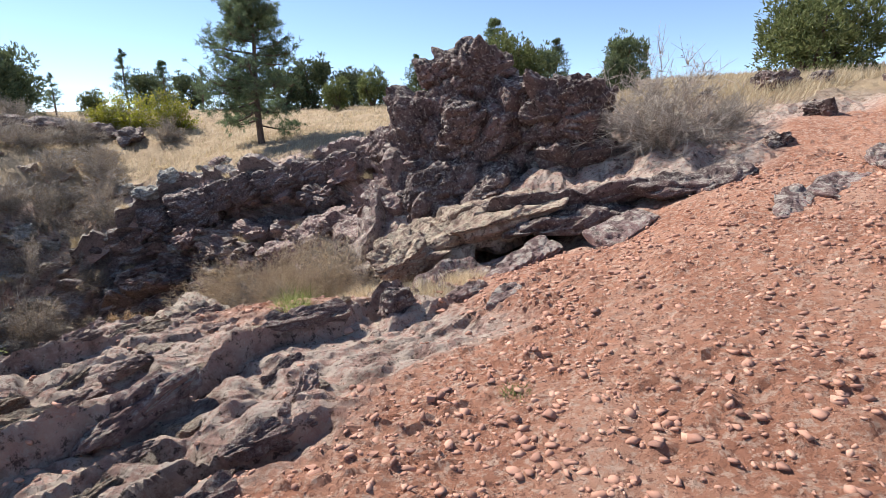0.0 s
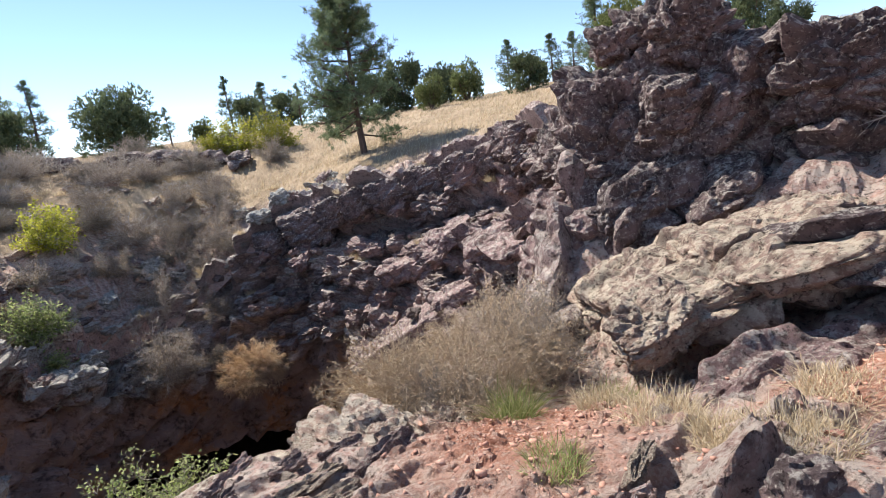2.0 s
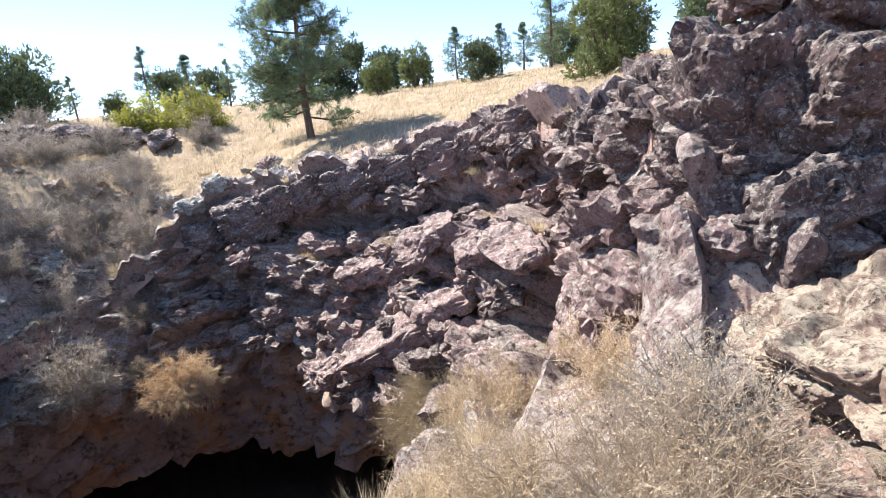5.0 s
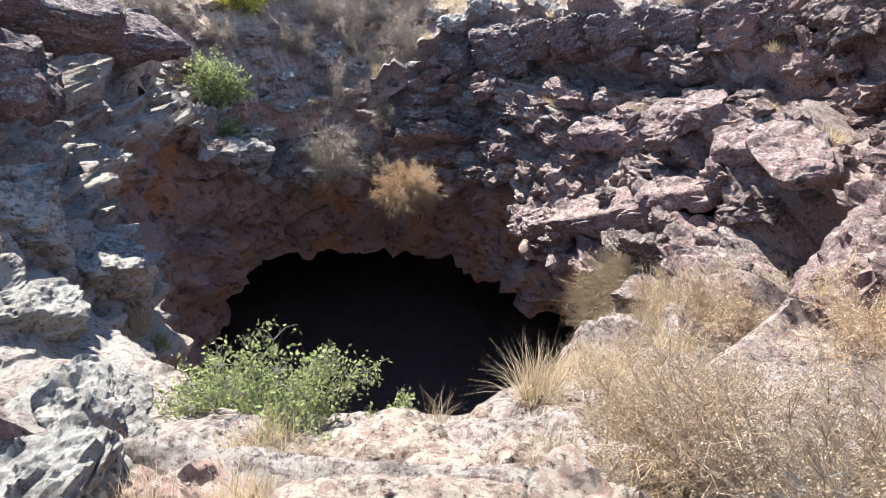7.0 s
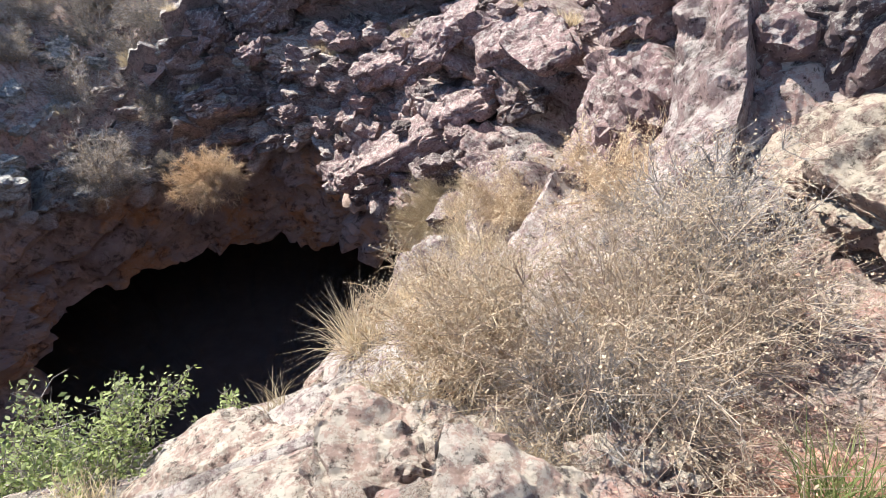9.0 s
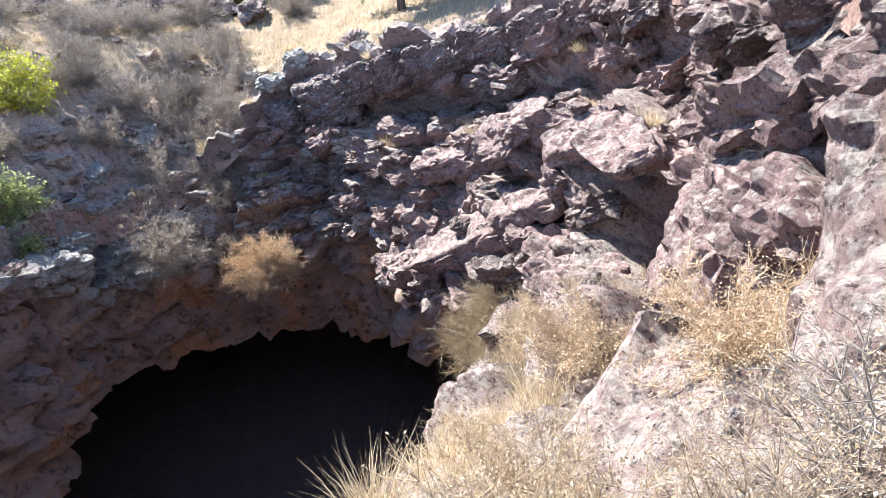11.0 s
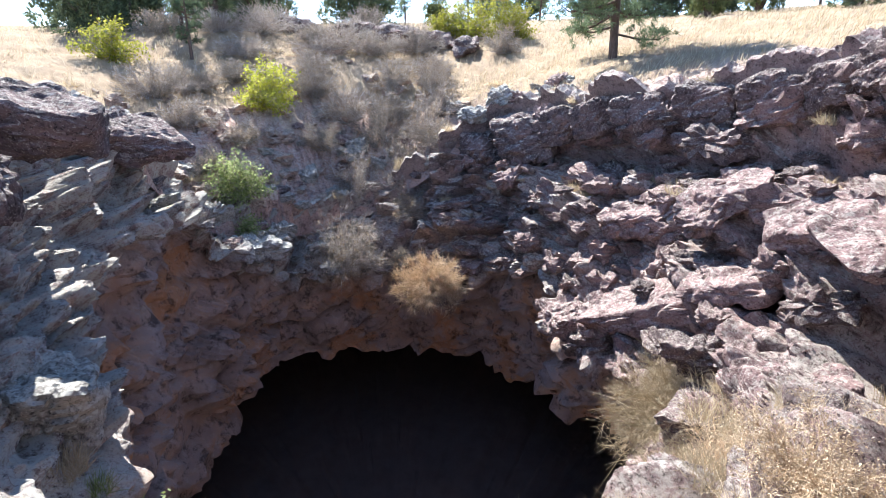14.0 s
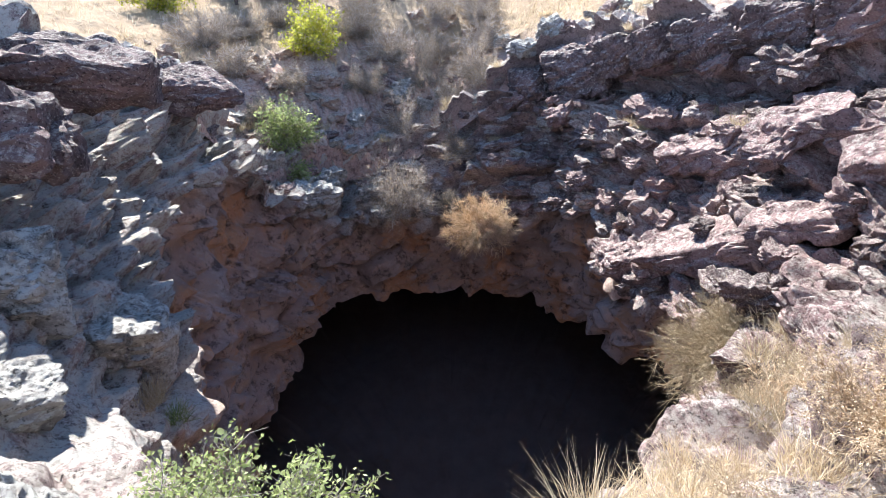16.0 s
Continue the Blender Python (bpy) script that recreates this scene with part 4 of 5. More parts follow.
def join(parts):
    v, f, k = [], [], 0
    for a, b in parts:
        v.append(a)
        f.append(b + k)
        k += len(a)
    return np.concatenate(v), np.concatenate(f)


def part(name, me, parent, label=""):
    ob = new(name, me)
    ob.parent = parent
    return tagged(ob, label)


def shrub(name, at, radius, tall, seed, leaf, twig, label, category="bush", stems=26, twigs=7, leaf_n=2200, leaf_size=0.02, thick=0.012, group="", spread=1.0, hang=False):
    """A bush of many branching stems with small leaves."""
    rng = np.random.default_rng(seed)
    root = new(name)
    root.matrix_world = pose(*at, 0, 0, rng.uniform(0, 360))
    a = rng.uniform(0, 2 * math.pi, stems)
    e = np.arccos(rng.uniform(-0.6 if hang else 0.12, 1, stems)) * spread
    way = np.stack([np.sin(e) * np.cos(a), np.sin(e) * np.sin(a), np.cos(e)], 1)
    reach = np.array([radius, radius, tall]) * rng.uniform(0.65, 1.05, (stems, 1))
    pts = [np.stack([rng.normal(0, radius * 0.06, stems), rng.normal(0, radius * 0.06, stems), np.zeros(stems) - 0.03], 1)]
    for k in range(1, 6):
        f = k / 5
        pts.append(pts[0] + way * reach * f + rng.normal(0, 0.035 * radius, (stems, 3)) + np.array([0, 0, 0.06 * tall]) * math.sin(f * 3))
    solid, ends = [], []
    for k in range(5):
        solid.append(prisms(pts[k], pts[k + 1], thick * (1 - k / 6), thick * (1 - (k + 1) / 6)))
    for k in range(1, 6):
        for _ in range(twigs):
            d = unit(way + rng.normal(0, 0.75, (stems, 3)))
            ln = radius * rng.uniform(0.12, 0.34, (stems, 1))
            m = pts[k] + d * ln * 0.55 + rng.normal(0, 0.02 * radius, (stems, 3))
            q = m + unit(d + rng.normal(0, 0.6, (stems, 3))) * ln * 0.6
            solid += [prisms(pts[k], m, thick * 0.42, thick * 0.3), prisms(m, q, thick * 0.3, thick * 0.12)]
            ends += [m, q, (m + q) / 2]
            q2 = m + unit(d + rng.normal(0, 0.9, (stems, 3))) * ln * 0.5
            solid.append(prisms(m, q2, thick * 0.26, thick * 0.1))
            ends.append(q2)
    v, f = join(solid)
    tagged(part("branchwork", tri_mesh("branchwork", v, f, twig), root), kind="stuff")
    if leaf_n:
        ends = np.concatenate(ends)
        pick = ends[rng.integers(0, len(ends), leaf_n)] + rng.normal(0, leaf_size * 1.2, (leaf_n, 3))
        v, f = leaves(pick, leaf_size * rng.uniform(0.6, 1.3, leaf_n), rng)
        tagged(part("foliage", tri_mesh("foliage", v, f, leaf), root), kind="stuff")
    return tagged(root, label, category, group)


def tuft(name, at, tall, wide, count, seed, mat, label, width=0.006, bend=0.5, group="", lean=(0, 0, 1.0)):
    """A clump of grass."""
    rng = np.random.default_rng(seed)
    r = wide * 0.35 * np.sqrt(rng.uniform(0, 1, count))
    a = rng.uniform(0, 2 * math.pi, count)
    base = np.stack([r * np.cos(a), r * np.sin(a), np.full(count, -0.03)], 1)
    way = unit(np.array(lean) + rng.normal(0, 0.36, (count, 3)) + base / wide * 0.8)
    way[:, 2] = np.abs(way[:, 2])
    v, f = blades(base, way, tall * rng.uniform(0.5, 1.15, count), width * rng.uniform(0.6, 1.3, count), bend * rng.uniform(0.3, 1.5, count), rng)
    ob = new(name, tri_mesh("grass", v, f, mat))
    ob.matrix_world = pose(*at)
    return tagged(ob, label, "grass", group)


def pine(name, tall, seed, spread, limbs, tufts, label, needle=0.17, bare=0.16, sparse=1.0):
    """A pine: tapered trunk, limbs in whorls, tufts of needles at their ends."""
    rng = np.random.default_rng(seed)
    root = new(name)
    k = 14
    h = np.linspace(0, tall, k)
    line = np.stack([0.06 * np.sin(h * 0.8 + seed), 0.06 * np.cos(h * 0.6), h], 1)
    rad = 0.022 * tall * (1 - h / tall) ** 0.8 + 0.012
    v, f = prisms(line[:-1], line[1:], rad[:-1], rad[1:], 9)
    part("trunk", tri_mesh("trunk", v, f, BARK), root)
    fr = bare + (1 - bare) * rng.uniform(0, 1, limbs) ** 0.9
    prof = np.clip(1.15 * (1 - fr) ** 0.75 * (0.62 + 0.5 * np.sin(np.clip((fr - bare) / 0.3, 0, 1) * 1.57)), 0.10, 1) * spread * rng.uniform(0.6, 1.12, limbs)
    a = rng.uniform(0, 2 * math.pi, limbs)
    start = np.stack([np.interp(fr * tall, h, line[:, 0]), np.interp(fr * tall, h, line[:, 1]), fr * tall], 1)
    rise = -0.12 + 0.75 * fr ** 2 + rng.normal(0, 0.1, limbs)
    d = np.stack([np.cos(a), np.sin(a), rise], 1)
    m1 = start + d * (prof * 0.45)[:, None] + np.array([0, 0, -0.05]) * prof[:, None]
    m2 = start + d * (prof * 0.8)[:, None] + np.array([0, 0, -0.02]) * prof[:, None]
    tip = start + d * prof[:, None] + np.array([0, 0, 0.10]) * prof[:, None]
    thick = 0.012 + 0.016 * prof
    i = rng.integers(0, limbs, tufts)
    w = rng.uniform(0.32, 1.0, tufts)[:, None]
    on = np.where(w < 0.8, m1[i] + (m2[i] - m1[i]) * (w - 0.45) / 0.35, m2[i] + (tip[i] - m2[i]) * (w - 0.8) / 0.2)
    off = unit(rng.normal(size=(tufts, 3)) * (1, 1, 0.55) + np.array([0, 0, 0.35])) * (prof[i] * rng.uniform(0.08, 0.30, tufts))[:, None]
    end = on + off
    for q in range(limbs):
        one = slice(q, q + 1)
        v, f = join([prisms(start[one], m1[one], thick[one], thick[one] * 0.7, 4), prisms(m1[one], m2[one], thick[one] * 0.7, thick[one] * 0.45, 4), prisms(m2[one], tip[one], thick[one] * 0.45, thick[one] * 0.15, 4)])
        part("limb", tri_mesh("limb", v, f, BARK), root)
    v, f = prisms(on, end, 0.008, 0.004)
    tagged(part("twig_work", tri_mesh("twig_work", v, f, BARK), root), kind="stuff")
    n = int(18 * sparse)
    base = np.repeat(end, n, 0) + rng.normal(0, needle * 0.2, (tufts * n, 3))
    way = unit(np.repeat(unit(off), n, 0) * 0.8 + rng.normal(0, 0.7, (tufts * n, 3)))
    v, f = blades(base, way, needle * rng.uniform(0.7, 1.3, tufts * n), needle * 0.10, 0.1, rng)
    tagged(part("needle_crown", tri_mesh("needle_crown", v, f, NEEDLE), root), kind="stuff")
    return tagged(root, label, "pine tree")


def juniper(name, tall, wide, seed, clumps, label, mat=None, spray=0.13, open_=0.0):
    """A juniper: short forked trunk and a dense, lumpy crown of small sprays."""
    rng = np.random.default_rng(seed)
    root = new(name)
    forks = 7
    a = rng.uniform(0, 2 * math.pi, forks)
    z0 = np.zeros((forks, 3))
    mid = np.stack([np.cos(a) * wide * 0.12, np.sin(a) * wide * 0.12, np.full(forks, tall * 0.25)], 1)
    end = np.stack([np.cos(a) * wide * 0.3, np.sin(a) * wide * 0.3, tall * rng.uniform(0.5, 0.85, forks)], 1)
    v, f = join([prisms(z0 - (0, 0, 0.1), mid, 0.09, 0.06, 6), prisms(mid, end, 0.06, 0.02, 6)])
    part("trunk", tri_mesh("trunk", v, f, BARK), root)
    lobes = 26
    la = rng.uniform(0, 2 * math.pi, lobes)
    lz = rng.uniform(0.12, 0.92, lobes)
    lr = wide * 0.5 * np.sqrt(np.clip(1 - (np.abs(lz - 0.36) / 0.66) ** 2.2, 0.05, 1)) * rng.uniform(0.35, 0.85, lobes)
    lc = np.stack([lr * np.cos(la), lr * np.sin(la), lz * tall], 1)
    ls = wide * rng.uniform(0.13, 0.24, lobes)
    i = rng.integers(0, lobes, clumps)
    d = unit(rng.normal(size=(clumps, 3)))
    c = lc[i] + d * ls[i][:, None] * rng.uniform(0.65, 1.05, (clumps, 1)) * (1, 1, 1.25)
    c[:, 2] = np.maximum(c[:, 2], 0.04 * tall)
    n = 7
    base = np.repeat(c, n, 0) + rng.normal(0, spray * 0.35, (clumps * n, 3))
    way = unit(np.repeat(d, n, 0) * 0.7 + rng.normal(0, 0.6, (clumps * n, 3)) + (0, 0, 0.5))
    v, f = blades(base, way, spray * rng.uniform(0.7, 1.4, clumps * n), spray * 0.34, 0.0, rng)
    tagged(part("crown", tri_mesh("crown", v, f, mat or JUNIPER), root), kind="stuff")
    return tagged(root, label, "juniper tree")


def put(ob, x, y, turn=0, scale=1.0, z=None):
    ob.matrix_world = pose(x, y, (hz(x, y) if z is None else z) - 0.06, 0, 0, turn) @ Matrix.Diagonal((scale, scale, scale, 1))
    return ob


def again(ob, x, y, turn, scale, label=""):
    c = copy_thing(ob, pose(x, y, hz(x, y) - 0.06, 0, 0, turn) @ Matrix.Diagonal((scale, scale, scale, 1)))
    c.scale = (scale, scale, scale)
    return tagged(c, label)


def trees():
    put(pine("pine_tree", 8.0, 3, 3.6, 70, 3000, "tall ponderosa pine standing alone at the meadow's edge", 0.24, 0.13), -10.85, 28.75, 10)
    p1 = put(pine("pine_tree", 6.2, 8, 1.8, 46, 520, "slender dark pine on the far ridge", 0.27, 0.2, 0.5), -34.5, 54.5, 0, 0.95)
    tagged(p1, group="trees of the far ridge")
    p2 = put(pine("pine_tree", 7.0, 12, 2.3, 60, 950, "full dark pine on the far ridge", 0.30, 0.12, 0.55), -31.4, 24.4, 0, 0.95)
    tagged(p2, group="trees of the far ridge")
    for x, y, s, src in ((-31.3, 40.6, 0.5, p1), (-24.7, 50.6, 0.62, p1), (-26.5, 47.4, 0.62, p2), (-5.2, 55.4, 0.66, p2), (-1.2, 53.4, 0.6, p2), (0.6, 51.3, 0.55, p2), (2.0, 44.0, 0.85, p2), (-33.7, 31.3, 0.85, p1), (-34.6, 24.0, 0.9, p1), (-39.0, 33.0, 0.9, p2), (-30.0, 21.5, 0.7, p1), (-17.0, 56.0, 0.6, p2), (8.0, 52.0, 0.7, p2), (-44.0, 27.0, 0.8, p2), (-36.0, 26.0, 0.85, p2)):
        again(src, x, y, (x * 37) % 360, s)
    put(pine("pine_tree", 3.1, 17, 1.2, 26, 330, "small young pine on the dry bank", 0.16, 0.25), -27.0, 20.0, 0)
    j1 = put(juniper("juniper_tree", 3.9, 5.4, 5, 2000, "broad dark round juniper on the far ridge", None, 0.25), -31.9, 36.2)
    j2 = put(juniper("juniper_tree", 3.6, 3.6, 6, 1100, "dark rounded juniper on the far ridge", None, 0.24), -13.9, 50.2, 0, 1.15)
    j3 = put(juniper("juniper_tree", 2.4, 2.2, 7, 800, "small olive-green juniper on the far ridge", OLIVE_LEAF, 0.17), -10.2, 42.9, 0, 0.95)
    for o in (j1, j2, j3):
        tagged(o, group="trees of the far ridge")
    for x, y, s, src in ((-26.5, 38.0, 0.72, j3), (-7.8, 45.2, 1.15, j3), (-3.0, 41.5, 0.7, j2), (-33.2, 28.7, 0.95, j2), (-34.6, 21.6, 1.05, j2), (-33.5, 19.0, 0.8, j2), (-16.5, 49.0, 0.95, j2), (-11.0, 52.0, 0.9, j2), (-38.0, 29.0, 0.9, j1), (3.6, 50.0, 0.9, j2), (6.0, 46.0, 0.95, j2), (-29.5, 50.0, 0.9, j2), (-22.0, 54.0, 0.9, j2), (-20.0, 51.0, 0.8, j3), (-2.4, 50.0, 0.9, j3), (-30.0, 58.0, 1.0, j2), (-41.0, 22.0, 1.0, j1), (-46.0, 36.0, 1.1, j1), (12.0, 44.0, 1.0, j2)):
        again(src, x, y, (x * 53) % 360, s)
    put(juniper("juniper_tree", 3.2, 3.1, 9, 2400, "bushy olive juniper rising behind the dark outcrop", OLIVE_LEAF, 0.13), 1.8, 25.5)
    put(juniper("juniper_tree", 1.7, 3.3, 10, 2600, "broad olive juniper among dry grass on the rise", OLIVE_LEAF, 0.11), 9.0, 15.0)
    put(juniper("juniper_tree", 1.1, 1.3, 11, 1000, "small dark juniper beyond the dark outcrop", None, 0.1), 5.5, 20.0)


trees()


def bushes():
    D = "grey leafless bush of fine twigs on the dry bank"
    G = "grey bushes of the bank"
    shrub("bush", (2.95, 7.95, hz(2.95, 7.95) - 0.05), 1.05, 1.25, 1, DRY_LEAF, GREY_TWIG, "large grey-brown leafless bush beside the dark outcrop", stems=70, twigs=8, leaf_n=1200, leaf_size=0.012, thick=0.010)
    shrub("bush", (3.9, 8.4, hz(3.9, 8.4) - 0.05), 0.6, 0.6, 2, DRY_LEAF, GREY_TWIG, "low grey twiggy bush in dry grass", stems=36, twigs=6, leaf_n=500, leaf_size=0.012, thick=0.008)
    # the big dry bush on the pit's near edge and its neighbours
    shrub("bush", (-1.95, 6.55, -1.05), 1.0, 1.12, 3, DRY_LEAF, BROWN_TWIG, "large dry bush with small tan leaves at the pit's edge", stems=90, twigs=8, leaf_n=42000, leaf_size=0.0075, thick=0.005)
    shrub("bush", (-2.1, 6.1, surface(-2.1, 6.1) - 0.03), 0.55, 0.62, 56, DRY_LEAF, GREY_TWIG, "low grey-purple twiggy bush before the large dry bush", stems=60, twigs=8, leaf_n=5000, leaf_size=0.007, thick=0.005)
    shrub("bush", (-2.75, 6.75, surface(-2.75, 6.75) - 0.03), 0.7, 0.85, 4, DRY_LEAF, PALE_TWIG, "pale dry bush with tan seed heads at the pit's edge", stems=44, twigs=7, leaf_n=15000, leaf_size=0.008, thick=0.006)
    shrub("bush", (-1.45, 7.35, surface(-1.45, 7.35) - 0.03), 0.75, 1.0, 5, DRY_LEAF, GREY_TWIG, "purplish twiggy dry bush below the rock ledge", stems=50, twigs=7, leaf_n=11000, leaf_size=0.0085, thick=0.007)
    shrub("bush", (-2.9, 7.9, surface(-2.9, 7.9) - 0.03), 0.6, 0.6, 6, DRY_LEAF, PALE_TWIG, "low pale dry bush on the slope into the pit", stems=40, twigs=6, leaf_n=11000, leaf_size=0.0085, thick=0.006)
    shrub("bush", (-1.7, 8.8, surface(-1.7, 8.8) - 0.03), 0.7, 0.75, 7, DRY_LEAF, PALE_TWIG, "dry tan bush at the foot of the reddish rocks", stems=40, twigs=6, leaf_n=10000, leaf_size=0.010, thick=0.006)
    shrub("bush", (-2.6, 9.6, surface(-2.6, 9.6) - 0.03), 0.7, 0.65, 8, DRY_LEAF, PALE_TWIG, "dry tan bush on the slope into the pit", stems=40, twigs=6, leaf_n=10000, leaf_size=0.010, thick=0.006)
    # green shrubs at the near edge
    shrub("shrub", (-5.75, 6.75, surface(-5.75, 6.75) - 0.03), 0.75, 1.0, 9, GREEN_LEAF, GREY_TWIG, "bright green leafy shrub growing at the cave's edge", stems=26, twigs=6, leaf_n=5200, leaf_size=0.026, thick=0.009)
    shrub("shrub", (-6.5, 6.5, surface(-6.5, 6.5) - 0.03), 0.6, 0.65, 10, GREEN_LEAF, GREY_TWIG, "green leafy shrub on pale rocks at the cave's edge", stems=22, twigs=6, leaf_n=3200, leaf_size=0.024, thick=0.008)
    shrub("shrub", (-5.0, 7.2, surface(-5.0, 7.2) - 0.03), 0.32, 0.5, 11, GREEN_LEAF, GREY_TWIG, "small green shrub beside the larger one", stems=12, twigs=5, leaf_n=900, leaf_size=0.024, thick=0.006)
    # far bank
    shrub("shrub", (-19.0, 16.1, -3.75), 1.0, 1.7, 12, GREEN_LEAF, GREY_TWIG, "light green bush on the pit's shaded rim", stems=30, twigs=6, leaf_n=4200, leaf_size=0.055, thick=0.014)
    shrub("shrub", (-18.1, 16.0, -4.6), 0.5, 0.7, 13, GREEN_LEAF, GREY_TWIG, "small light green bush on the ledge", stems=16, twigs=5, leaf_n=1100, leaf_size=0.05, thick=0.01)
    shrub("shrub", (-21.2, 19.6, hz(-21.2, 19.6) - 0.05), 1.25, 1.9, 14, YELLOW_LEAF, GREY_TWIG, "yellow-green autumn shrub on the dry bank", stems=30, twigs=6, leaf_n=4600, leaf_size=0.065, thick=0.016)
    for i, (x, y, r, h) in enumerate(((-20.9, 33.8, 1.7, 2.1), (-18.6, 34.2, 1.6, 2.2), (-22.4, 33.2, 1.1, 1.7))):
        shrub("shrub", (x, y, hz(x, y) - 0.05), r, h, 15 + i, YELLOW_LEAF, GREY_TWIG, "yellow-green autumn bush in a thicket near the pine", stems=30, twigs=6, leaf_n=4200, leaf_size=0.075, thick=0.016, group="yellow thicket")
    shrub("shrub", (-28.5, 17.2, hz(-28.5, 17.2) - 0.05), 1.3, 1.6, 18, YELLOW_LEAF, GREY_TWIG, "olive-yellow bush on the far bank", stems=30, twigs=6, leaf_n=3400, leaf_size=0.07, thick=0.016)
    for i, (x, y, r, h, z) in enumerate(((-18.6, 23.0, 1.4, 2.6, -3.0), (-18.2, 20.9, 1.4, 2.0, -4.4), (-21.6, 22.2, 1.2, 1.6, None), (-23.9, 25.8, 1.9, 1.4, None), (-21.4, 29.3, 1.7, 1.6, None), (-27.7, 24.5, 2.0, 1.4, None), (-24.3, 16.7, 1.6, 1.3, None), (-22.2, 16.6, 1.2, 1.0, None), (-25.5, 28.6, 1.6, 1.2, None), (-29.5, 26.5, 1.7, 1.2, None), (-17.6, 31.4, 1.2, 1.4, None), (-20.0, 25.6, 1.2, 1.6, None), (-26.0, 22.0, 1.3, 0.9, None), (-20.1, 22.6, 1.2, 1.5, None), (-17.0, 22.6, 0.9, 1.2, -3.2), (-19.6, 20.6, 1.0, 1.2, None), (-20.6, 17.9, 0.9, 0.9, None), (-23.0, 23.6, 1.1, 1.0, None), (-22.6, 27.4, 1.5, 1.2, None), (-19.2, 27.6, 1.2, 1.1, None), (-25.2, 25.6, 1.4, 1.1, None), (-22.4, 21.0, 1.0, 1.0, None), (-24.6, 18.4, 1.3, 1.0, None), (-19.0, 24.4, 1.1, 1.3, None), (-20.2, 16.0, 0.8, 0.8, None), (-28.6, 22.4, 1.5, 1.1, None), (-24.2, 20.2, 1.0, 0.8, None), (-30.8, 21.0, 1.6, 1.2, None), (-26.4, 31.0, 1.5, 1.3, None), (-16.4, 23.7, 1.2, 1.5, None), (-15.2, 22.9, 0.9, 1.0, -2.2), (-17.4, 25.4, 1.2, 1.3, None), (-16.3, 21.9, 1.0, 1.4, -4.4), (-15.6, 21.2, 0.8, 0.9, -4.7), (-18.4, 26.6, 1.1, 1.1, None), (-22.0, 12.4, 1.2, 1.0, None), (-20.2, 10.4, 1.0, 0.9, None), (-23.6, 10.0, 1.4, 1.1, None), (-19.4, 13.4, 0.9, 0.8, None))):
        shrub("bush", (x, y, (hz(x, y) if z is None else z) - 0.05), r, h, 30 + i, DRY_LEAF, GREY_TWIG, D, stems=46, twigs=5, leaf_n=1500, leaf_size=0.03, thick=0.024, group=G)
    shrub("bush", (-16.2, 18.4, -6.3), 1.4, 2.2, 50, DRY_LEAF, GREY_TWIG, "brownish dry bush growing on the lip above the cave", stems=70, twigs=7, leaf_n=2500, leaf_size=0.035, thick=0.026)
    shrub("bush", (-14.9, 19.9, -6.2), 0.7, 0.7, 51, DRY_LEAF, GREY_TWIG, "small dry bush on the lip above the cave", stems=40, twigs=5, leaf_n=600, leaf_size=0.03, thick=0.014)
    shrub("dead_bush", (-13.3, 19.5, -6.5), 1.2, 1.1, 52, DRY_LEAF, PALE_TWIG, "pale dead tangle of twigs hanging over the cave mouth", stems=110, twigs=7, leaf_n=0, thick=0.026, hang=True)
    # dry clump on the wall
    shrub("dead_bush", (-4.0, 13.4, surface(-4.0, 13.4) + 0.25), 1.1, 0.95, 53, DRY_LEAF, STRAW, "big straw-coloured dead tangle spilling over the reddish rocks", stems=170, twigs=8, leaf_n=2500, leaf_size=0.014, thick=0.010, hang=True)
    shrub("dead_bush", (-3.3, 12.0, surface(-3.3, 12.0) + 0.05), 0.8, 0.6, 54, DRY_LEAF, STRAW, "low straw-coloured tangle on the slope into the pit", stems=90, twigs=7, leaf_n=3000, leaf_size=0.011, thick=0.007, hang=True)
    shrub("bush", (-3.0, 10.6, surface(-3.0, 10.6)), 0.75, 0.6, 55, DRY_LEAF, PALE_TWIG, "pale dry bush low on the slope into the pit", stems=60, twigs=6, leaf_n=8000, leaf_size=0.010, thick=0.006)


bushes()


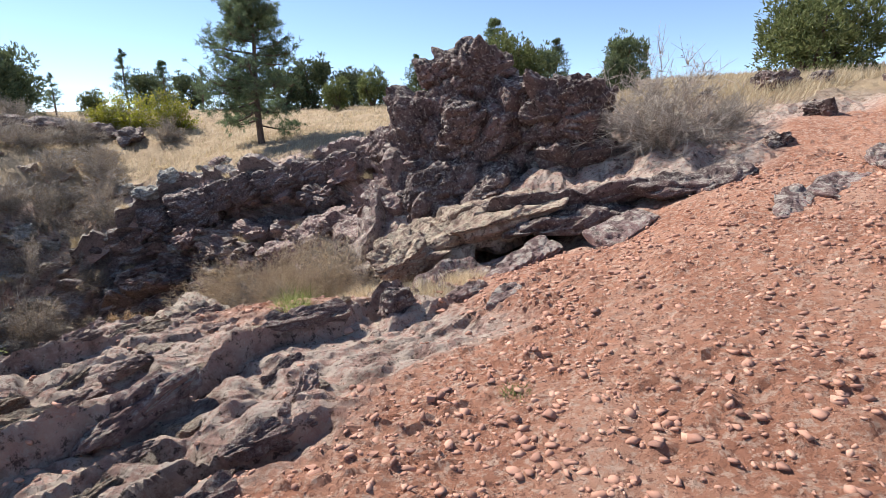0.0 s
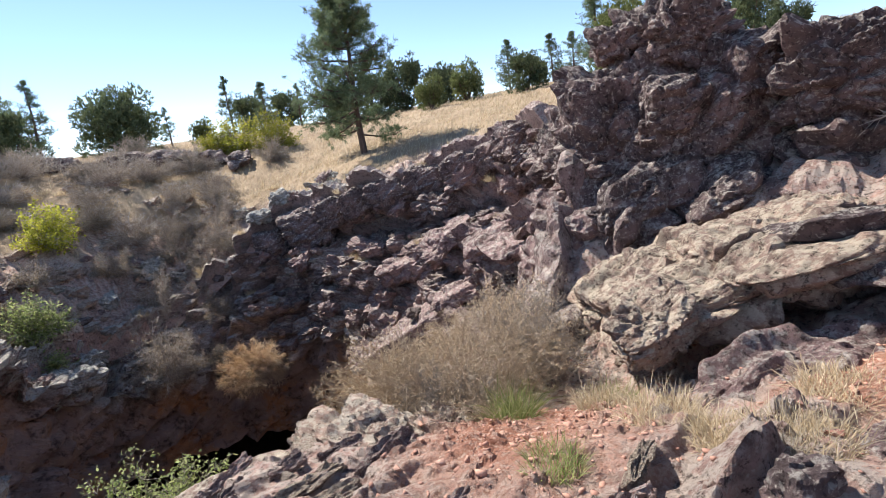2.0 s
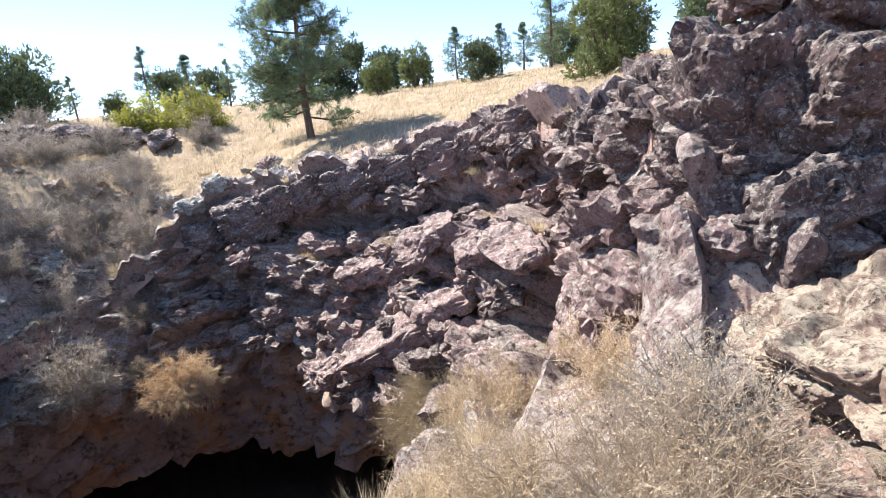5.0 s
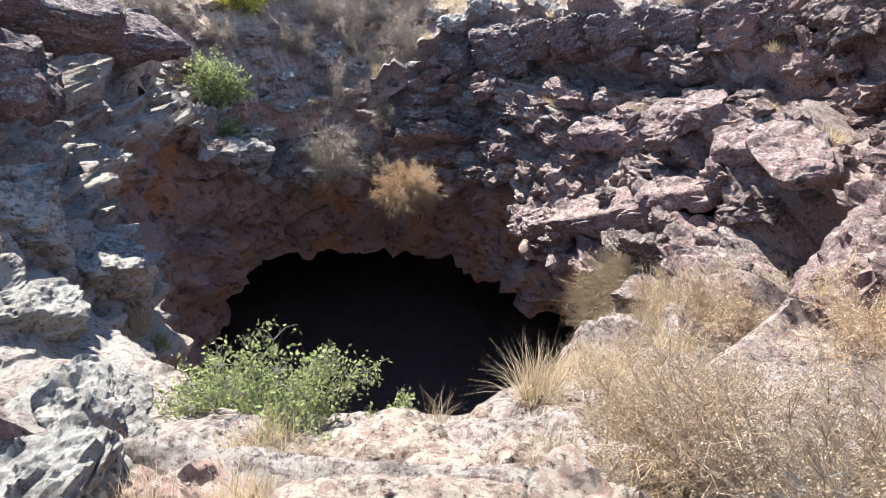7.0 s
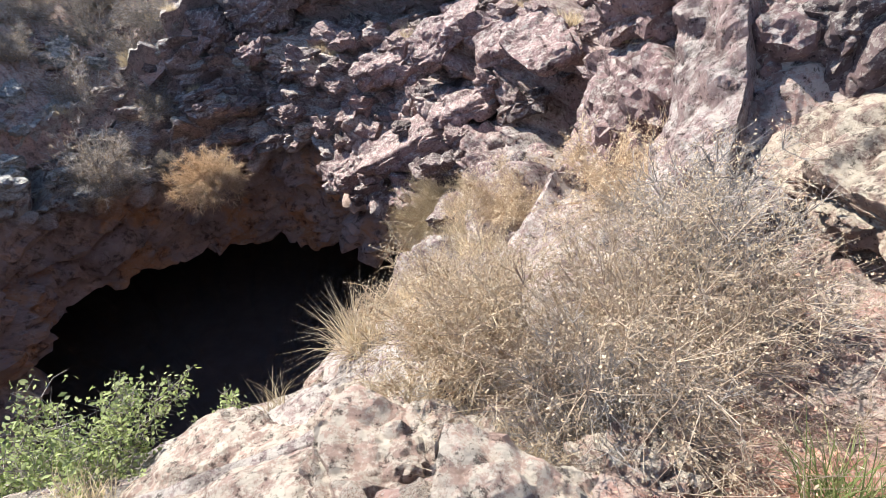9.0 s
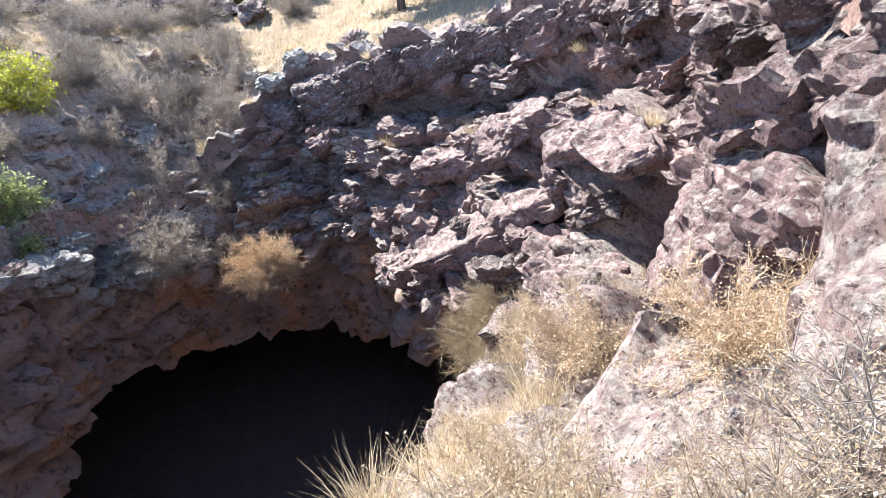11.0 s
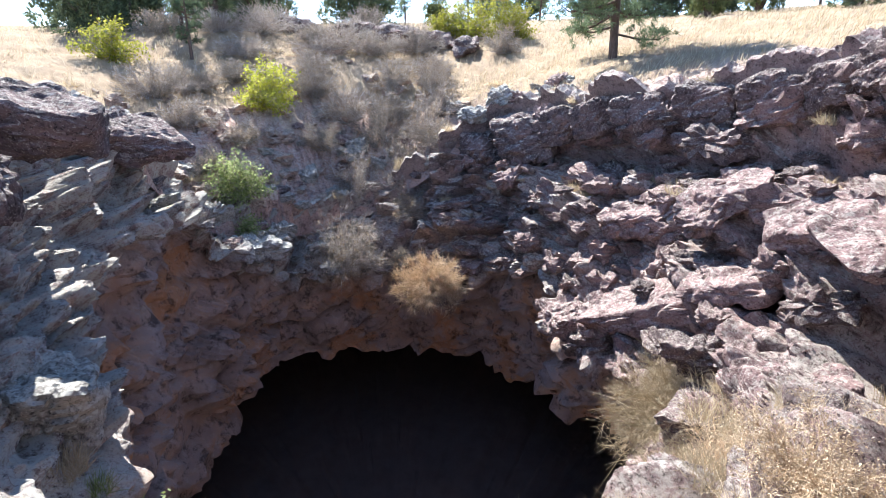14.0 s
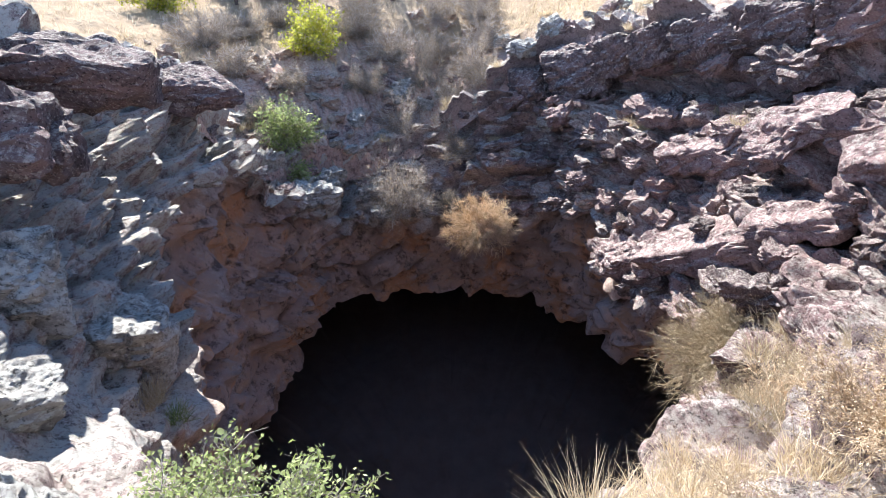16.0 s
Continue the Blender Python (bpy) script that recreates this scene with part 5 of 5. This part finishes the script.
def grass_clumps():
    tuft("grass_clump", (-3.9, 7.9, surface(-3.9, 7.9)), 0.8, 0.45, 520, 1, STRAW, "arching pale bunch grass at the cave's edge", 0.006, 0.7)
    tuft("grass_clump", (-4.7, 7.55, surface(-4.7, 7.55)), 0.6, 0.35, 90, 2, STRAW, "thin arching grass stalks at the cave's edge", 0.006, 0.9)
    tuft("grass_clump", (-4.0, 13.4, surface(-4.0, 13.4)), 1.2, 1.4, 1500, 3, STRAW, "straw-coloured dead grass spilling over reddish rocks", 0.008, 1.3)
    tuft("grass_clump", (-3.4, 12.4, surface(-3.4, 12.4)), 0.7, 1.2, 900, 4, STRAW, "dry grass on the slope below the reddish rocks", 0.008, 0.9)
    tuft("grass_clump", (-9.4, 7.2, surface(-9.4, 7.2)), 0.45, 0.6, 420, 5, STRAW, "dry grass growing on the shaded wall's ledge", 0.007, 0.7)
    tuft("grass_clump", (-9.2, 7.4, surface(-9.2, 7.4)), 0.35, 0.4, 240, 6, GREEN_GRASS, "greenish grass on the shaded wall's ledge", 0.007, 0.7)
    tuft("grass_clump", (-4.55, 4.55, surface(-4.55, 4.55)), 0.55, 0.8, 700, 7, STRAW, "soft dry grass on the slope beside the slabs", 0.004, 0.6)
    for i, (x, y) in enumerate(((-4.2, 4.95), (-4.9, 4.9), (-4.35, 4.3), (-5.1, 4.4), (-4.7, 5.35), (-5.4, 5.1))):
        tuft("grass_clump", (x, y, surface(x, y)), 0.45, 0.7, 800, 60 + i, STRAW, "soft dry grass on the slope beside the slabs", 0.004, 0.7, group="soft grass beside the slabs")
    tuft("grass_clump", (-5.3, 6.0, surface(-5.3, 6.0)), 0.4, 0.9, 700, 8, STRAW, "short dry grass round the green shrubs", 0.004, 0.7)
    tuft("grass_clump", (-1.15, 4.65, surface(-1.15, 4.65)), 0.2, 0.4, 420, 9, GREEN_GRASS, "low green grass tuft among stones", 0.004, 0.6)
    tuft("grass_clump", (0.62, 2.72, surface(0.62, 2.72)), 0.1, 0.16, 200, 10, GREEN_GRASS, "small green weed in the red dirt", 0.004, 0.6)
    tuft("grass_clump", (0.22, 1.75, surface(0.22, 1.75)), 0.1, 0.22, 220, 11, GREEN_GRASS, "small green weed in the red dirt", 0.004, 0.6)
    tuft("grass_clump", (-0.25, 4.95, surface(-0.25, 4.95)), 0.3, 0.6, 800, 12, STRAW, "flattened bleached grass beside the rocks", 0.004, 1.3)
    tuft("grass_clump", (0.0, 4.75, surface(0.0, 4.75)), 0.32, 0.6, 800, 23, STRAW, "flattened bleached grass beside the rocks", 0.004, 1.3)
    tuft("grass_clump", (-0.55, 5.25, surface(-0.55, 5.25)), 0.32, 0.6, 800, 24, STRAW, "flattened bleached grass beside the rocks", 0.004, 1.3)
    tuft("grass_clump", (0.35, 5.25, surface(0.35, 5.25)), 0.3, 0.6, 800, 13, STRAW, "flattened bleached grass beside the rocks", 0.004, 1.3)
    tuft("grass_clump", (-0.85, 5.75, surface(-0.85, 5.75)), 0.3, 0.5, 700, 14, STRAW, "dry grass at the foot of the big bush", 0.004, 0.9)
    tuft("grass_clump", (-0.75, 6.1, surface(-0.75, 6.1)), 0.36, 0.35, 420, 15, GREEN_GRASS, "green grass under the overhanging ledge", 0.004, 0.7)
    tuft("grass_clump", (-1.45, 5.65, surface(-1.45, 5.65)), 0.42, 0.4, 460, 16, GREEN_GRASS, "grey-green bunch grass at the foot of the big bush", 0.004, 0.7)
    tuft("grass_clump", (-2.5, 5.75, surface(-2.5, 5.75)), 0.36, 0.5, 500, 17, STRAW, "dry grass in front of the big bush", 0.004, 0.8)
    for i, (x, y, z) in enumerate(((-3.0, 6.2, -1.15), (-3.35, 6.9, -1.6), (-2.6, 7.4, -1.45), (-3.1, 7.6, -1.75), (-3.4, 8.3, -2.0), (-2.9, 9.0, -1.9), (-3.3, 10.2, -2.6), (-3.0, 11.2, -2.9), (-2.2, 10.4, -1.7), (-3.7, 9.5, 0), (-3.6, 10.9, 0), (-3.9, 11.8, 0), (-3.4, 12.9, 0), (-4.0, 12.7, 0), (-3.3, 9.3, 0), (-2.7, 11.9, 0), (-3.7, 8.7, 0), (-4.3, 13.2, 0))):
        tuft("grass_clump", (x, y, surface(x, y)), 0.42, 0.7, 600, 40 + i, STRAW, "dry straw on the slope beside the big bush", 0.005, 0.8, group="straw of the slope")
    tuft("grass_clump", (-1.1, 11.6, surface(-1.1, 11.6)), 0.35, 0.6, 500, 18, STRAW, "yellow grass on a ledge of the reddish rocks", 0.007, 0.8)
    tuft("grass_clump", (-6.6, 19.3, surface(-6.6, 19.3)), 0.8, 0.9, 420, 19, STRAW, "dry grass stalks on a ledge under the rim", 0.012, 0.5)
    tuft("grass_clump", (-5.6, 18.8, surface(-5.6, 18.8)), 0.6, 0.8, 320, 20, STRAW, "dry grass on a ledge under the rim", 0.012, 0.8)
    rng = np.random.default_rng(77)
    for i in range(34):
        u = rng.uniform(5.2, 12.2)
        q = loop(RIM if i % 2 else (RIM + MID) / 2, np.array([u]))[0] + rng.normal(0, 0.35, 3) * (1, 1, 0.15)
        tuft("grass_clump", (q[0], q[1], surface(q[0], q[1])), 0.4, 0.5, 170, 100 + i, STRAW, "dry grass clump rooted among the rim's rocks", 0.010, 0.8, group="grass along the rim")


grass_clumps()


def bank_grass():
    rng = np.random.default_rng(88)
    made = 0
    while made < 46:
        x, y = rng.uniform(-27, -15), rng.uniform(13, 28)
        if in_poly(np.array([x]), np.array([y]), RIM_LINE[:, :2])[0]:
            continue
        tuft("grass_clump", (x, y, surface(x, y)), 0.45, 0.8, 150, 300 + made, STRAW, "dry grass clump among rubble on the far bank", 0.014, 0.8, group="grass of the far bank")
        made += 1


bank_grass()


# ---- meadow grass and gravel ----
def meadow():
    rng = np.random.default_rng(5)
    n = 260000
    r = np.exp(rng.uniform(math.log(9), math.log(62), n))
    a = rng.uniform(radians(38), radians(178), n)
    x, y = CENTRE[0] + r * np.cos(a), CENTRE[1] + r * np.sin(a)
    m = meadow_mask(x, y) * np.where(x < -17, 0.55, 1)
    m = np.maximum(m, 0.6 * ((x > 3.5) & (y > 7)))
    patch = fbm(np.stack([x * 0.6, y * 0.6, x * 0], 1), 3, 21)
    ok = (rng.uniform(0, 1, n) < m * (0.55 + 0.7 * patch)) & ~in_poly(x, y, RIM_LINE[:, :2])
    x, y, r = x[ok], y[ok], r[ok]
    n = len(x)
    z = height(x, y) - 0.06
    way = unit(np.array([0.25, 0, 1.0]) + rng.normal(0, 0.28, (n, 3)))
    v, f = blades(np.stack([x, y, z], 1), way, rng.uniform(0.2, 0.52, n), 0.004 + 0.0006 * r, rng.uniform(0.2, 1.0, n), rng)
    tagged(new("meadow_grass", tri_mesh("meadow_grass", v, f, STRAW)), "pale dry grass of the meadow above the pit", "grass", kind="stuff")


meadow()


def stone_material():
    m, nt, b = material("loose_stone")
    g = nt.nodes.new("ShaderNodeNewGeometry")
    c = ramp(nt, g.outputs["Random Per Island"], [(0.0, (0.22, 0.11, 0.08)), (0.4, (0.42, 0.215, 0.145)), (0.8, (0.52, 0.29, 0.20)), (1.0, (0.58, 0.36, 0.26))])
    c = mix(nt, grey(nt, tex(nt, 40, 5, 0.7), 0.4, 0.7), c, (0.36, 0.20, 0.145))
    nt.links.new(c, b.inputs["Base Color"])
    b.inputs["Roughness"].default_value = 0.9
    return m


STONE = stone_material()


def chip_mesh(rng):
    """An angular chip of stone: the hull of a few points."""
    bm = bmesh.new()
    for q in unit(rng.normal(size=(11, 3))) * rng.uniform(0.75, 1.1, (11, 1)) * (1, 0.75, 0.6):
        bm.verts.new(q)
    bmesh.ops.convex_hull(bm, input=bm.verts)
    bmesh.ops.delete(bm, geom=[v for v in bm.verts if not v.link_faces], context="VERTS")
    me = bpy.data.meshes.new("stone")
    bm.to_mesh(me)
    bm.free()
    me.materials.append(STONE)
    return me


def gravel():
    rng = np.random.default_rng(9)
    n = 34000
    r = 0.8 + 6.5 * rng.uniform(0, 1, n) ** 0.75
    a = rng.uniform(radians(-25), radians(150), n)
    x, y = 0.2 + r * np.cos(a), 0.2 + r * np.sin(a)
    d = dirt_mask(x, y)
    ok = rng.uniform(0, 1, n) < d * 0.95 + 0.05
    x, y = x[ok], y[ok]
    n = len(x)
    z = height(x, y)
    z = z + ground_relief(x, y, z, dirt_mask(x, y), meadow_mask(x, y))
    s = 0.004 + 0.020 * rng.uniform(0, 1, n) ** 3
    v0, f0 = _ICO[1]
    v = v0[None] * (1 + 0.6 * rng.uniform(-1, 1, (n, len(v0), 1))) * (s[:, None] * rng.uniform(0.6, 1.5, (n, 3)) * (1, 1, 0.65))[:, None, :]
    v = v + np.stack([x, y, z + s * 0.05], 1)[:, None, :]
    f = np.array(f0)[None] + (np.arange(n) * len(v0))[:, None, None]
    tagged(new("gravel", tri_mesh("gravel", v.reshape(-1, 3), f.reshape(-1, 3), STONE)), "loose reddish gravel scattered over the dirt", "gravel", kind="stuff")
    kinds = [chip_mesh(rng) for k in range(6)]
    for i in range(220):
        r, a = 0.9 + 5.5 * rng.uniform(0, 1) ** 0.8, rng.uniform(radians(-5), radians(150))
        x, y = 0.3 + r * math.cos(a), 0.3 + r * math.sin(a)
        s = 0.012 + 0.045 * rng.uniform(0, 1) ** 2.5
        p = np.array([x]), np.array([y])
        z = height(*p)
        z = float((z + ground_relief(*p, z, dirt_mask(*p), meadow_mask(*p)))[0])
        ob = new("stone", kinds[i % 6])
        ob.matrix_world = pose(x, y, z + s * 0.08, rng.uniform(-15, 15), rng.uniform(-15, 15), rng.uniform(0, 360)) @ Matrix.Diagonal((s, s, s, 1))
        tagged(ob, "loose angular reddish stone on the dirt", "stone", "loose stones on the dirt")


gravel()
